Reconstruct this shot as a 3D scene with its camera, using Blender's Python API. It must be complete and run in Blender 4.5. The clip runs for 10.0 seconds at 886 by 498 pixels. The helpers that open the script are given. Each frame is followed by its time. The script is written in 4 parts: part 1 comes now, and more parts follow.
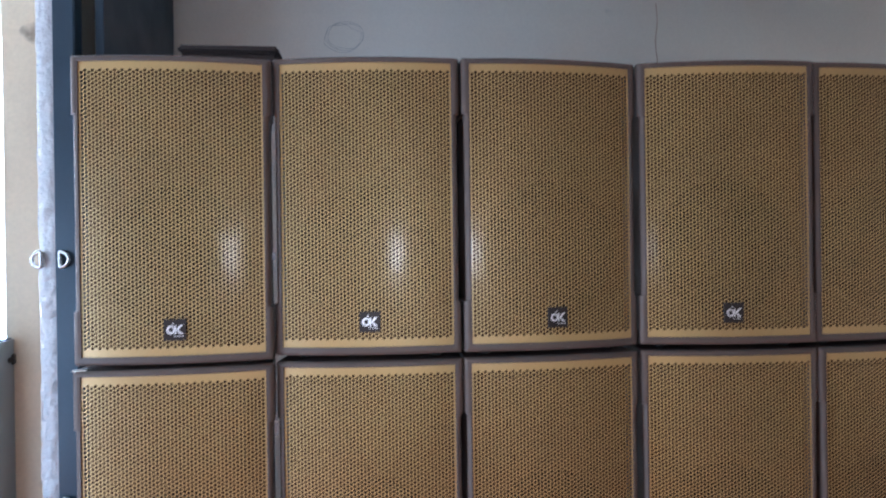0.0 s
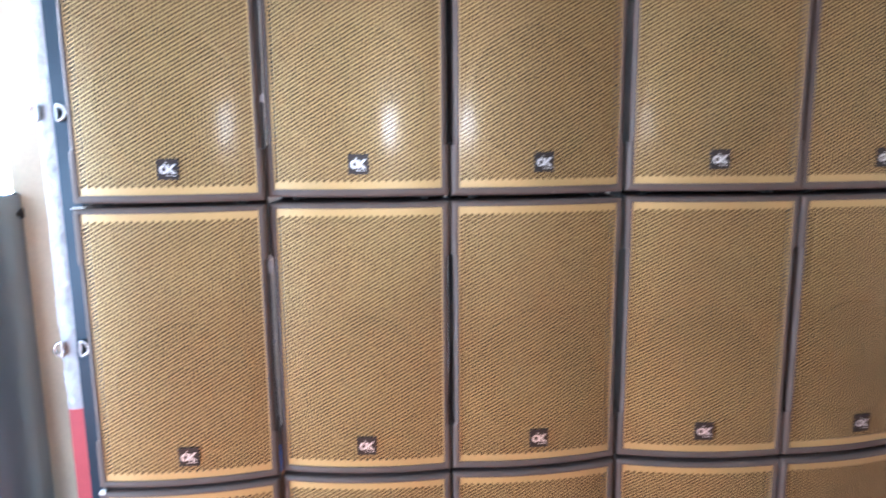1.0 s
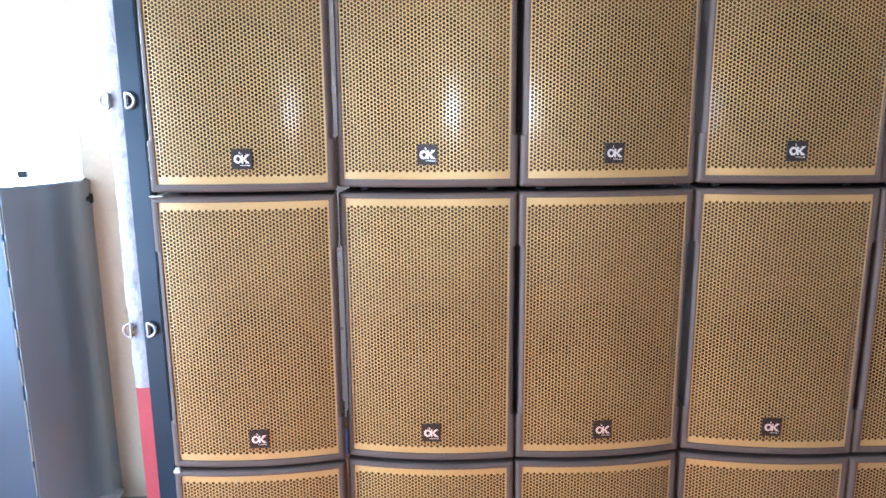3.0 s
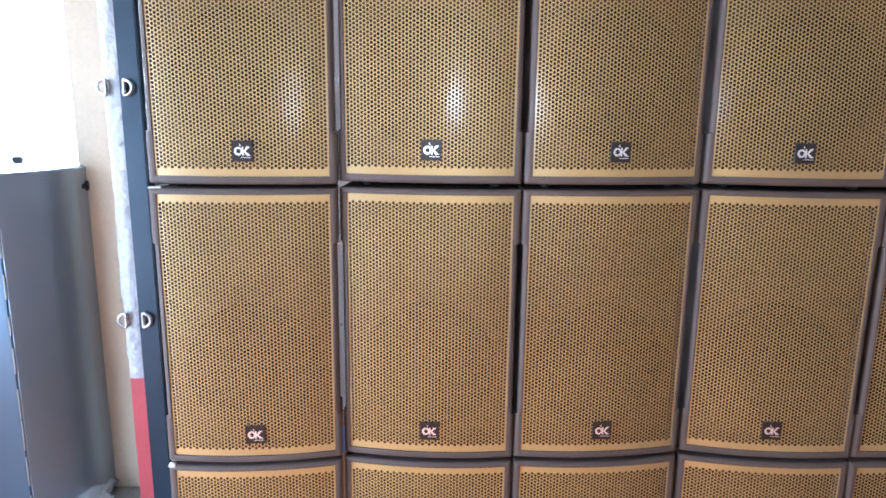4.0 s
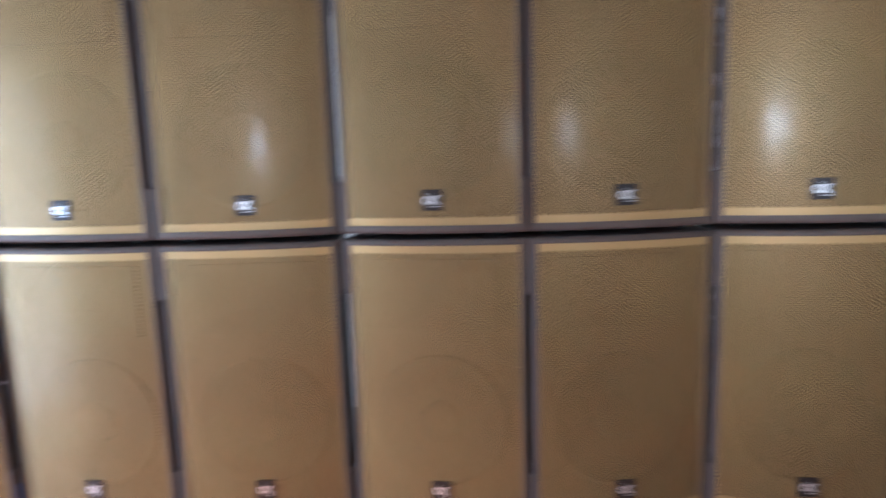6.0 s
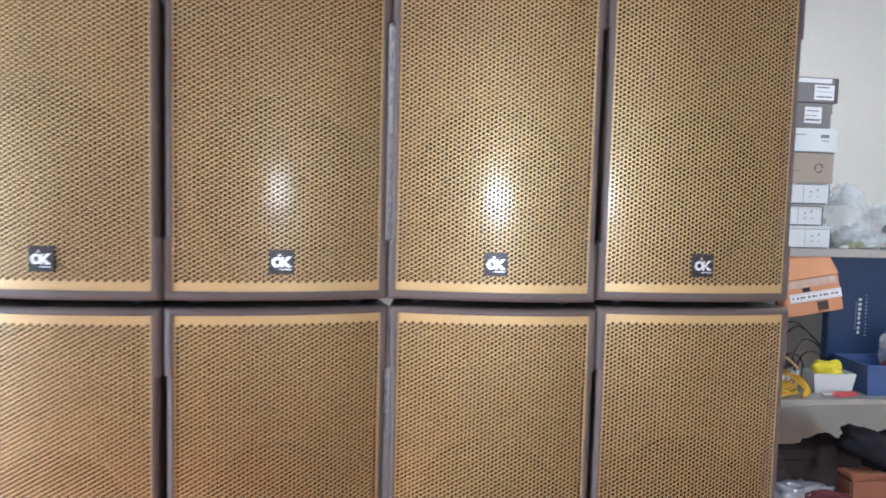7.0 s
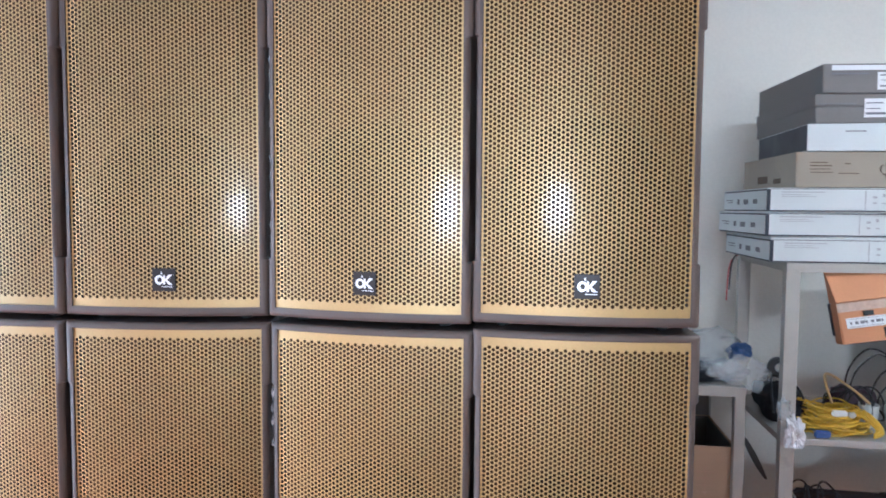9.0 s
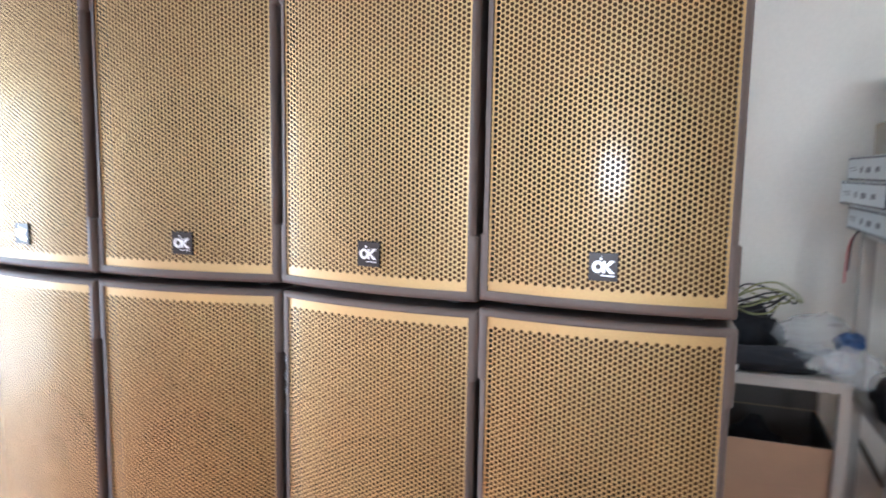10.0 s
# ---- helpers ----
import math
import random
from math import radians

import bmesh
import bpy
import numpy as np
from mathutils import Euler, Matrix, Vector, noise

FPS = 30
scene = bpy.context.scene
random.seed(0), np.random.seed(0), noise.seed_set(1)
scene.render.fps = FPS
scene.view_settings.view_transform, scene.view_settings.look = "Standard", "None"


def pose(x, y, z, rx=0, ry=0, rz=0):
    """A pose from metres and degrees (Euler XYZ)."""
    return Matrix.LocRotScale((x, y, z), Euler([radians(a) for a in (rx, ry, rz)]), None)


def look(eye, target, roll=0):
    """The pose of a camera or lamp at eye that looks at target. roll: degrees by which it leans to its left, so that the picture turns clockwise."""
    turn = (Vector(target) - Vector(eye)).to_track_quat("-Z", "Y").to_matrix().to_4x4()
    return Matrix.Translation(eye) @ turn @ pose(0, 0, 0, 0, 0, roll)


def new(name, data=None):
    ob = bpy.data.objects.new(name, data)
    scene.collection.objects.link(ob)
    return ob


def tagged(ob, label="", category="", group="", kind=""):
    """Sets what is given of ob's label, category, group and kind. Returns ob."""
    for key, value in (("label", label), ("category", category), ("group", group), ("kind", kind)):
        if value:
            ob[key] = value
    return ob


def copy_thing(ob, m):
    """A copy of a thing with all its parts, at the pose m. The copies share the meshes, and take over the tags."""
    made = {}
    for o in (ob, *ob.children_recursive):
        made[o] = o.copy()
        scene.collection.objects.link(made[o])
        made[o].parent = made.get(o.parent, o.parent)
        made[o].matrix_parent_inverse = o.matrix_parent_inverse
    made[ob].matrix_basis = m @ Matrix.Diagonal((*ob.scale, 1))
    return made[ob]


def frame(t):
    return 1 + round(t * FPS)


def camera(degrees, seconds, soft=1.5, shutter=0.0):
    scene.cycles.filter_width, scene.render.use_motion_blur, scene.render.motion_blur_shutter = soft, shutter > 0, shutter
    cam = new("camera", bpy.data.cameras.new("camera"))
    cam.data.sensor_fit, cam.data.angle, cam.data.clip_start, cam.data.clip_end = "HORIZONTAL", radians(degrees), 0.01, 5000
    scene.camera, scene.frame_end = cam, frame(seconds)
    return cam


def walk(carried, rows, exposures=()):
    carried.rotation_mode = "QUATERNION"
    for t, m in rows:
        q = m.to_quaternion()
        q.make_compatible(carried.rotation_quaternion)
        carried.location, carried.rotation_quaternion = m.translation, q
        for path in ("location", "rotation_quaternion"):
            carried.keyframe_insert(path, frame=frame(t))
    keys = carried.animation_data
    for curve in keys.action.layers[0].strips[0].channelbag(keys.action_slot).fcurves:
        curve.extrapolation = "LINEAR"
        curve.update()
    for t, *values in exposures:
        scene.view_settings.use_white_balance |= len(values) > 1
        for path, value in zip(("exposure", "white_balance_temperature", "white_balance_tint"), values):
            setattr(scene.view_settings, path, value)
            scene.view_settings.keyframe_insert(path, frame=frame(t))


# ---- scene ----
cam = camera(66.0, 10.0, soft=1.7, shutter=0.5)
PATH = [
    (0, (0.679, -1.635, 1.704), (0.886, 0.354, 1.7), -0.8),
    (0.2, (0.685, -1.635, 1.765), (0.921, 0.351, 1.737), -0.4),
    (0.5, (0.693, -1.645, 1.819), (0.958, 0.33, 1.642), 0.5),
    (0.7, (0.717, -1.656, 1.747), (0.976, 0.306, 1.461), -0.4),
    (0.9, (0.735, -1.692, 1.626), (0.939, 0.276, 1.336), -0.2),
    (1, (0.732, -1.675, 1.607), (0.9, 0.289, 1.267), -0.5),
    (1.2, (0.707, -1.664, 1.6), (0.801, 0.303, 1.248), 0.6),
    (1.5, (0.68, -1.646, 1.613), (0.797, 0.309, 1.21), -0.7),
    (2, (0.681, -1.644, 1.619), (0.791, 0.314, 1.224), -0.5),
    (2.5, (0.65, -1.668, 1.621), (0.736, 0.294, 1.241), 0.8),
    (2.7, (0.662, -1.675, 1.623), (0.716, 0.286, 1.239), -0.6),
    (4, (0.644, -1.647, 1.638), (0.714, 0.308, 1.223), 0.7),
    (4.5, (0.693, -1.634, 1.59), (0.614, 0.306, 1.109), -2.9),
    (5, (0.827, -1.615, 1.624), (0.573, 0.33, 1.238), -0.0),
    (5.2, (0.874, -1.615, 1.634), (0.561, 0.329, 1.281), -0.3),
    (6.3, (1.946, -1.562, 1.678), (1.998, 0.417, 1.387), -2.1),
    (6.5, (2.014, -1.524, 1.66), (2.188, 0.454, 1.42), -1.3),
    (7, (2.169, -1.401, 1.664), (2.413, 0.579, 1.521), 1.5),
    (7.2, (2.236, -1.367, 1.66), (2.481, 0.614, 1.53), -1.3),
    (7.5, (2.345, -1.341, 1.656), (2.587, 0.64, 1.514), -1.9),
    (7.7, (2.43, -1.349, 1.668), (2.625, 0.636, 1.515), -1.7),
    (8, (2.559, -1.383, 1.693), (2.517, 0.613, 1.574), 0.0),
    (8.2, (2.631, -1.408, 1.702), (2.555, 0.588, 1.6), 0.1),
    (8.5, (2.72, -1.421, 1.707), (2.538, 0.568, 1.597), 0.2),
    (9, (2.798, -1.37, 1.689), (2.532, 0.608, 1.569), 0.4),
    (9.2, (2.845, -1.33, 1.683), (2.554, 0.646, 1.569), 3.5),
    (9.5, (2.923, -1.257, 1.679), (2.5, 0.688, 1.483), 4.1),
    (9.7, (2.959, -1.229, 1.685), (2.469, 0.698, 1.467), 4.9),
    (10, (3.019, -1.203, 1.7), (2.369, 0.674, 1.466), 1.0),
]
EXPOSURES = [(0, 1.58, 5150, 10), (0.5, 2.01, 5150, 10), (1, 2.55, 5150, 10), (2.7, 2.58, 5150, 10), (4, 2.33, 5150, 10), (4.5, 2.23, 5150, 10), (5, 1.88, 5150, 10), (5.2, 1.88, 5150, 10), (6.3, 2.13, 4950, 9), (6.5, 2.23, 4950, 9), (7, 2.86, 5050, 8), (8, 2.93, 5000, 8), (9, 2.9, 4900, 8), (9.5, 2.93, 5100, 9), (10, 2.93, 5250, 9)]
walk(cam, [(t, look(eye, target, roll)) for t, eye, target, roll in PATH], EXPOSURES)

# ---- light ----
world = bpy.data.worlds.new("sky")
scene.world = world
world.use_nodes = True
sky = world.node_tree.nodes.new("ShaderNodeTexSky")
sky.sky_type, sky.sun_disc = "NISHITA", False
sky.sun_elevation, sky.sun_rotation = radians(28), radians(-84)
world.node_tree.links.new(sky.outputs["Color"], world.node_tree.nodes["Background"].inputs["Color"])
world.node_tree.nodes["Background"].inputs["Strength"].default_value = 0.12


def area_lamp(name, eye, target, width, height, watts, color, spread=180):
    """An area lamp of that size, for the doorways, the tube and the added lamps."""
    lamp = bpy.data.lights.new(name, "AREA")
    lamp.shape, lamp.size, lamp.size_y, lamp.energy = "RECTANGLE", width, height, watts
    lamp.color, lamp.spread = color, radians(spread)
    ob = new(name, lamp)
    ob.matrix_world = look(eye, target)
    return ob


# two narrow lamps added behind the camera to make the grille glints
area_lamp("window_light_a", (0.74, -4.46, 1.66), (0.74, 0, 1.6), 0.26, 0.13, 0.12, (1.0, 0.98, 0.95), 21)
area_lamp("window_light_b", (2.6, -4.46, 1.69), (2.6, 0, 1.67), 0.5, 0.14, 0.22, (1.0, 0.98, 0.95), 23)
# fill lamp added to brighten the shelf bays, with no known source
area_lamp("window_light_c", (5.0, -4.46, 1.68), (4.2, 1.6, 1.2), 0.52, 0.46, 0.24, (1.0, 0.93, 0.82), 28)
area_lamp("side_door_light", (-1.8, -1.5, 1.1), (2.0, -0.8, 1.1), 1.9, 2.0, 22, (0.72, 0.85, 1.0))
area_lamp("yard_light", (-1.26, 1.95, 1.5), (-0.9, 0.2, 1.1), 1.12, 2.4, 75, (0.82, 0.91, 1.0))
area_lamp("tube_light", (4.35, 0.2, 3.12), (4.35, 0.2, 0), 1.2, 0.12, 3.2, (1.0, 0.95, 0.86))
sun = bpy.data.lights.new("sun", "SUN")
sun.energy, sun.angle, sun.color = 2.5, radians(0.5), (1.0, 0.93, 0.82)
sun_ob = new("sun", sun)
sun_ob.matrix_world = look((0, 0, 0), (0.93, -0.1, -0.5))

# ---- materials ----


def mat(name, color, rough=0.6, metal=0.0, vary=0.12, scale=6.0, fine=120.0, bump=0.15, spots=None, rough_vary=0.1, coat=0.0, other=None, placed=False, shine=0.5, haze=0.0):
    """A surface with broad stains, fine grain, uneven gloss and slight relief, in object space metres."""
    m = bpy.data.materials.new(name)
    m.use_nodes = True
    nt = m.node_tree
    b = nt.nodes["Principled BSDF"]
    link, add = nt.links.new, nt.nodes.new
    coord = add("ShaderNodeTexCoord")
    broad, grain = add("ShaderNodeTexNoise"), add("ShaderNodeTexNoise")
    broad.inputs["Scale"].default_value, broad.inputs["Detail"].default_value = scale, 5
    grain.inputs["Scale"].default_value, grain.inputs["Detail"].default_value = fine, 3
    where = coord.outputs["Object"]
    if placed:
        where = add("ShaderNodeNewGeometry").outputs["Position"]
    for n in (broad, grain):
        link(where, n.inputs["Vector"])
    ramp = add("ShaderNodeMapRange")
    ramp.inputs["From Min"].default_value, ramp.inputs["From Max"].default_value = 0.3, 0.7
    ramp.inputs["To Min"].default_value, ramp.inputs["To Max"].default_value = 1 - vary, 1 + vary
    link(broad.outputs["Fac"], ramp.inputs["Value"])
    ramp2 = add("ShaderNodeMapRange")
    ramp2.inputs["From Min"].default_value, ramp2.inputs["From Max"].default_value = 0.3, 0.7
    ramp2.inputs["To Min"].default_value, ramp2.inputs["To Max"].default_value = 1 - vary * 0.6, 1 + vary * 0.6
    link(grain.outputs["Fac"], ramp2.inputs["Value"])
    both = add("ShaderNodeMath")
    both.operation = "MULTIPLY"
    link(ramp.outputs["Result"], both.inputs[0])
    link(ramp2.outputs["Result"], both.inputs[1])
    tint = add("ShaderNodeVectorMath")
    tint.operation = "SCALE"
    tint.inputs[0].default_value = color
    link(both.outputs["Value"], tint.inputs["Scale"])
    if other:
        tone, blend = add("ShaderNodeTexNoise"), add("ShaderNodeMix")
        tone.inputs["Scale"].default_value, tone.inputs["Detail"].default_value = scale * 0.6, 3
        link(where, tone.inputs["Vector"])
        blend.data_type = "RGBA"
        spread = add("ShaderNodeMapRange")
        spread.inputs["From Min"].default_value, spread.inputs["From Max"].default_value = 0.35, 0.65
        link(tone.outputs["Fac"], spread.inputs["Value"])
        link(spread.outputs["Result"], blend.inputs["Factor"])
        blend.inputs["A"].default_value, blend.inputs["B"].default_value = (*color, 1), (*other, 1)
        link(blend.outputs["Result"], tint.inputs[0])
    last = tint.outputs["Vector"]
    if spots:
        speck = add("ShaderNodeTexNoise")
        speck.inputs["Scale"].default_value, speck.inputs["Detail"].default_value = spots[1], 6
        link(where, speck.inputs["Vector"])
        cut = add("ShaderNodeMapRange")
        cut.inputs["From Min"].default_value, cut.inputs["From Max"].default_value = spots[2], spots[2] + 0.08
        link(speck.outputs["Fac"], cut.inputs["Value"])
        mix = add("ShaderNodeMix")
        mix.data_type = "RGBA"
        link(cut.outputs["Result"], mix.inputs["Factor"])
        link(last, mix.inputs["A"])
        mix.inputs["B"].default_value = (*spots[0], 1)
        last = mix.outputs["Result"]
    link(last, b.inputs["Base Color"])
    gloss = add("ShaderNodeMapRange")
    gloss.inputs["From Min"].default_value, gloss.inputs["From Max"].default_value = 0.3, 0.7
    gloss.inputs["To Min"].default_value, gloss.inputs["To Max"].default_value = max(0.03, rough - rough_vary), min(1, rough + rough_vary)
    link(broad.outputs["Fac"], gloss.inputs["Value"])
    link(gloss.outputs["Result"], b.inputs["Roughness"])
    b.inputs["Metallic"].default_value = metal
    b.inputs["Specular IOR Level"].default_value = shine
    b.inputs["Sheen Weight"].default_value, b.inputs["Sheen Roughness"].default_value = haze, 0.45
    b.inputs["Coat Weight"].default_value, b.inputs["Coat Roughness"].default_value = coat, 0.15
    if bump:
        bp = add("ShaderNodeBump")
        bp.inputs["Strength"].default_value, bp.inputs["Distance"].default_value = bump, 0.001
        link(grain.outputs["Fac"], bp.inputs["Height"])
        link(bp.outputs["Normal"], b.inputs["Normal"])
    return m


def film_mat(name, color=(0.9, 0.93, 0.95), see=0.55, crumple=35, depth=0.01):
    """Thin crumpled clear plastic."""
    m = bpy.data.materials.new(name)
    m.use_nodes = True
    nt = m.node_tree
    b = nt.nodes["Principled BSDF"]
    clear, mix = nt.nodes.new("ShaderNodeBsdfTransparent"), nt.nodes.new("ShaderNodeMixShader")
    noise_tex, bp = nt.nodes.new("ShaderNodeTexNoise"), nt.nodes.new("ShaderNodeBump")
    coord = nt.nodes.new("ShaderNodeTexCoord")
    nt.links.new(coord.outputs["Object"], noise_tex.inputs["Vector"])
    noise_tex.inputs["Scale"].default_value = crumple
    nt.links.new(noise_tex.outputs["Fac"], bp.inputs["Height"])
    bp.inputs["Distance"].default_value = depth
    nt.links.new(bp.outputs["Normal"], b.inputs["Normal"])
    b.inputs["Base Color"].default_value = (*color, 1)
    b.inputs["Roughness"].default_value = 0.12
    mix.inputs["Fac"].default_value = 1 - see
    nt.links.new(clear.outputs[0], mix.inputs[1])
    nt.links.new(b.outputs[0], mix.inputs[2])
    nt.links.new(mix.outputs[0], nt.nodes["Material Output"].inputs["Surface"])
    return m


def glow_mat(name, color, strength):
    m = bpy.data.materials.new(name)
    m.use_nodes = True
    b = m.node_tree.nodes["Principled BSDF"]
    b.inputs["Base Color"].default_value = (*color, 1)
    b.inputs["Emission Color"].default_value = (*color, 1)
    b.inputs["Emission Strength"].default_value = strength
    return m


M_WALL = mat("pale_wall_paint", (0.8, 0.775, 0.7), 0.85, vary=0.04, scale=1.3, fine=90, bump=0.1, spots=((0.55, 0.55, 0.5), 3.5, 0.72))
# tone of walls out of view, darkened to cut the light they bounce
M_UNSEENWALL = mat("unseen_wall_paint", (0.54, 0.54, 0.52), 0.85, vary=0.06, scale=1.3, fine=90, bump=0.1)
M_BEIGE = mat("beige_paint", (0.74, 0.62, 0.45), 0.8, vary=0.06, scale=3, fine=80, spots=((0.28, 0.22, 0.16), 5, 0.65))
M_CEIL = mat("ceiling_paint", (0.72, 0.72, 0.69), 0.9, vary=0.03)
# floor kept red-brown for the warm bounce on the lower grilles
M_FLOOR = mat("red_brown_floor", (0.46, 0.18, 0.08), 0.45, vary=0.15, scale=2.5, fine=60, spots=((0.16, 0.14, 0.12), 4, 0.66))
M_CONCRETE = mat("dull_grey_concrete", (0.27, 0.25, 0.22), 0.85, vary=0.2, scale=5, fine=70, bump=0.3, spots=((0.14, 0.12, 0.1), 7, 0.62))
M_YARD = mat("yard_ground", (0.55, 0.52, 0.46), 0.9, vary=0.1, scale=1)
# the sheen lays a pale haze on the gold in place of veiling glare
M_GOLD = mat("gold_grille_paint", (0.54, 0.375, 0.135), 0.44, 0.35, vary=0.08, scale=4, fine=220, bump=0.12, rough_vary=0.04, coat=0.3, other=(0.53, 0.35, 0.13), placed=True, shine=1.0, haze=0.3)
M_SHELL = mat("grey_brown_plastic", (0.115, 0.088, 0.074), 0.5, vary=0.1, scale=9, fine=400, bump=0.35, rough_vary=0.08, placed=True, spots=((0.26, 0.24, 0.22), 42, 0.73))
M_BODY = mat("black_cabinet_paint", (0.02, 0.02, 0.021), 0.6, vary=0.1, fine=250, bump=0.4)
M_BAFFLE = mat("baffle_board", (0.075, 0.044, 0.022), 0.85, vary=0.08, fine=150, shine=0.1)
M_CONE = mat("paper_cone", (0.032, 0.021, 0.012), 0.85, vary=0.15, fine=120, shine=0.1)
M_RUBBER = mat("black_rubber", (0.02, 0.02, 0.02), 0.6, vary=0.1)
M_BADGE = mat("badge_plate", (0.028, 0.02, 0.018), 0.35, vary=0.05)
M_WHITEMARK = mat("bright_metal_emblem", (0.85, 0.85, 0.86), 0.3, 0.75, vary=0.03, bump=0)
M_STEEL = mat("galvanised_steel", (0.4, 0.385, 0.35), 0.45, 0.25, vary=0.08, scale=12, fine=200, spots=((0.3, 0.29, 0.27), 9, 0.68))
M_BLUEGREY = mat("dark_blue_grey_paint", (0.11, 0.147, 0.19), 0.34, 0.35, vary=0.04, scale=1.5, fine=150, rough_vary=0.03)
# lighter cabinet tone: the haze and light on its side put into colour
M_LITSIDE = mat("lit_side_blue_grey", (0.4, 0.46, 0.52), 0.42, 0.55, vary=0.03, scale=2, fine=150, rough_vary=0.03)
M_DARKDOOR = mat("dark_steel_door_paint", (0.028, 0.05, 0.075), 0.4, 0.2, vary=0.08)
M_BLACK = mat("black_plastic", (0.018, 0.018, 0.02), 0.45, vary=0.1)
M_BLACKCLOTH = mat("black_cloth", (0.011, 0.012, 0.016), 0.9, vary=0.25, scale=20, fine=400, bump=0.6)
M_BROWNCLOTH = mat("dark_brown_cloth", (0.05, 0.037, 0.033), 0.9, vary=0.25, scale=14, fine=350, bump=0.6)
M_PLUM = mat("plum_plastic", (0.06, 0.032, 0.045), 0.4, vary=0.2, scale=18)
M_REDBROWN = mat("red_brown_card", (0.34, 0.14, 0.075), 0.75, vary=0.14, scale=9)
M_SILVER = mat("silver_film", (0.34, 0.35, 0.38), 0.34, 0.5, vary=0.15, scale=14, fine=40, bump=0.9)
M_DARKRED = mat("dark_red_cloth", (0.13, 0.022, 0.03), 0.8, vary=0.2, scale=14)
M_RED = mat("red_paint", (0.6, 0.1, 0.11), 0.45, vary=0.08)
M_CRINKLE = film_mat("crinkled_clear_bag", (0.84, 0.88, 0.9), 0.74, 30, 0.03)
M_FOIL = mat("shiny_foil_scrap", (0.8, 0.82, 0.85), 0.14, 0.3, vary=0.15, scale=30, fine=70, bump=1.0)
M_BROWNPRINT = mat("brown_print", (0.14, 0.1, 0.07), 0.8, vary=0.15, scale=60, bump=0)
M_CLEARTAPE = mat("glossy_clear_tape", (0.56, 0.42, 0.33), 0.2, vary=0.12, scale=25)
M_FILMDULL = film_mat("milky_plastic_film", (0.85, 0.87, 0.9), 0.3)
M_WRAP = film_mat("taut_plastic_wrap", (0.88, 0.91, 0.95), 0.32, 30, 0.02)
M_KRAFT = mat("brown_cardboard", (0.38, 0.25, 0.16), 0.85, vary=0.07, scale=8, fine=180)
M_GREYCARD = mat("grey_brown_cardboard", (0.2, 0.19, 0.18), 0.85, vary=0.06, scale=8, fine=180)
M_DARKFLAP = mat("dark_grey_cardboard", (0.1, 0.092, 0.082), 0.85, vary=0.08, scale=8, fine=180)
M_TANCARD = mat("pale_tan_cardboard", (0.36, 0.32, 0.255), 0.85, vary=0.06, scale=8, fine=180)
M_ORANGECARD = mat("orange_cardboard", (0.57, 0.27, 0.13), 0.8, vary=0.06, scale=8, fine=180)
M_WHITECARD = mat("white_coated_card", (0.65, 0.69, 0.69), 0.5, vary=0.03, scale=6, fine=120)
M_DARKCARD = mat("dark_navy_card", (0.03, 0.035, 0.05), 0.5, vary=0.08)
M_NAVY = mat("navy_blue_card", (0.015, 0.05, 0.145), 0.45, vary=0.08, scale=5)
M_PAPER = mat("white_paper", (0.78, 0.79, 0.8), 0.7, vary=0.03, bump=0.05)
M_GREYPRINT = mat("grey_print", (0.2, 0.2, 0.22), 0.7, vary=0.05, bump=0)
M_PALEPRINT = mat("pale_grey_print", (0.42, 0.42, 0.44), 0.7, vary=0.05, bump=0)
M_TAPE = mat("brown_packing_tape", (0.42, 0.27, 0.19), 0.25, vary=0.05)
M_YELLOW = mat("yellow_cable_sheath", (0.72, 0.46, 0.035), 0.4, vary=0.06, scale=40)
M_YELLOWCLOTH = mat("yellow_glove_cloth", (0.8, 0.68, 0.03), 0.85, vary=0.1, scale=30, bump=0.5)
M_WHITEPLASTIC = mat("white_plastic", (0.75, 0.77, 0.75), 0.35, vary=0.04)
M_BLUEPLASTIC = mat("blue_plastic", (0.07, 0.12, 0.3), 0.35, vary=0.08)
M_BLUESTRIP = mat("bright_blue_strip", (0.05, 0.16, 0.5), 0.35, vary=0.1, scale=40)
M_TEAL = mat("teal_card", (0.03, 0.2, 0.38), 0.5, vary=0.06)
M_GREENCABLE = mat("green_yellow_cable", (0.3, 0.31, 0.12), 0.45, vary=0.08)
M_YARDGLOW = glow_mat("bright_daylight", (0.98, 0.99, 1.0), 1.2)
M_TUBE = glow_mat("lit_tube", (1.0, 0.97, 0.92), 2.0)
M_CHROME = mat("bright_zinc", (0.7, 0.7, 0.7), 0.25, 0.9, vary=0.06)
M_SCUFF = mat("wall_scuff", (0.42, 0.43, 0.42), 0.8, vary=0.3, scale=30, bump=0)
M_TAN_ROPE = mat("tan_cord", (0.6, 0.42, 0.2), 0.7, vary=0.1)

# ---- shapes ----


def mesh_object(name, mesh, material, parent=None, label="", m=None, smooth=False):
    mesh.materials.append(material)
    if smooth:
        mesh.polygons.foreach_set("use_smooth", [True] * len(mesh.polygons))
    ob = new(name, mesh)
    ob.parent = parent
    if m is not None:
        ob.matrix_basis = m
    return tagged(ob, label)


def part(name, bm, material, parent=None, label="", m=None, smooth=False):
    mesh = bpy.data.meshes.new(name)
    bm.to_mesh(mesh)
    bm.free()
    return mesh_object(name, mesh, material, parent, label, m, smooth)


def thing(name, m, label, category, group=""):
    e = new(name)
    e.empty_display_size = 0.05
    e.matrix_basis = m
    return tagged(e, label, category, group)


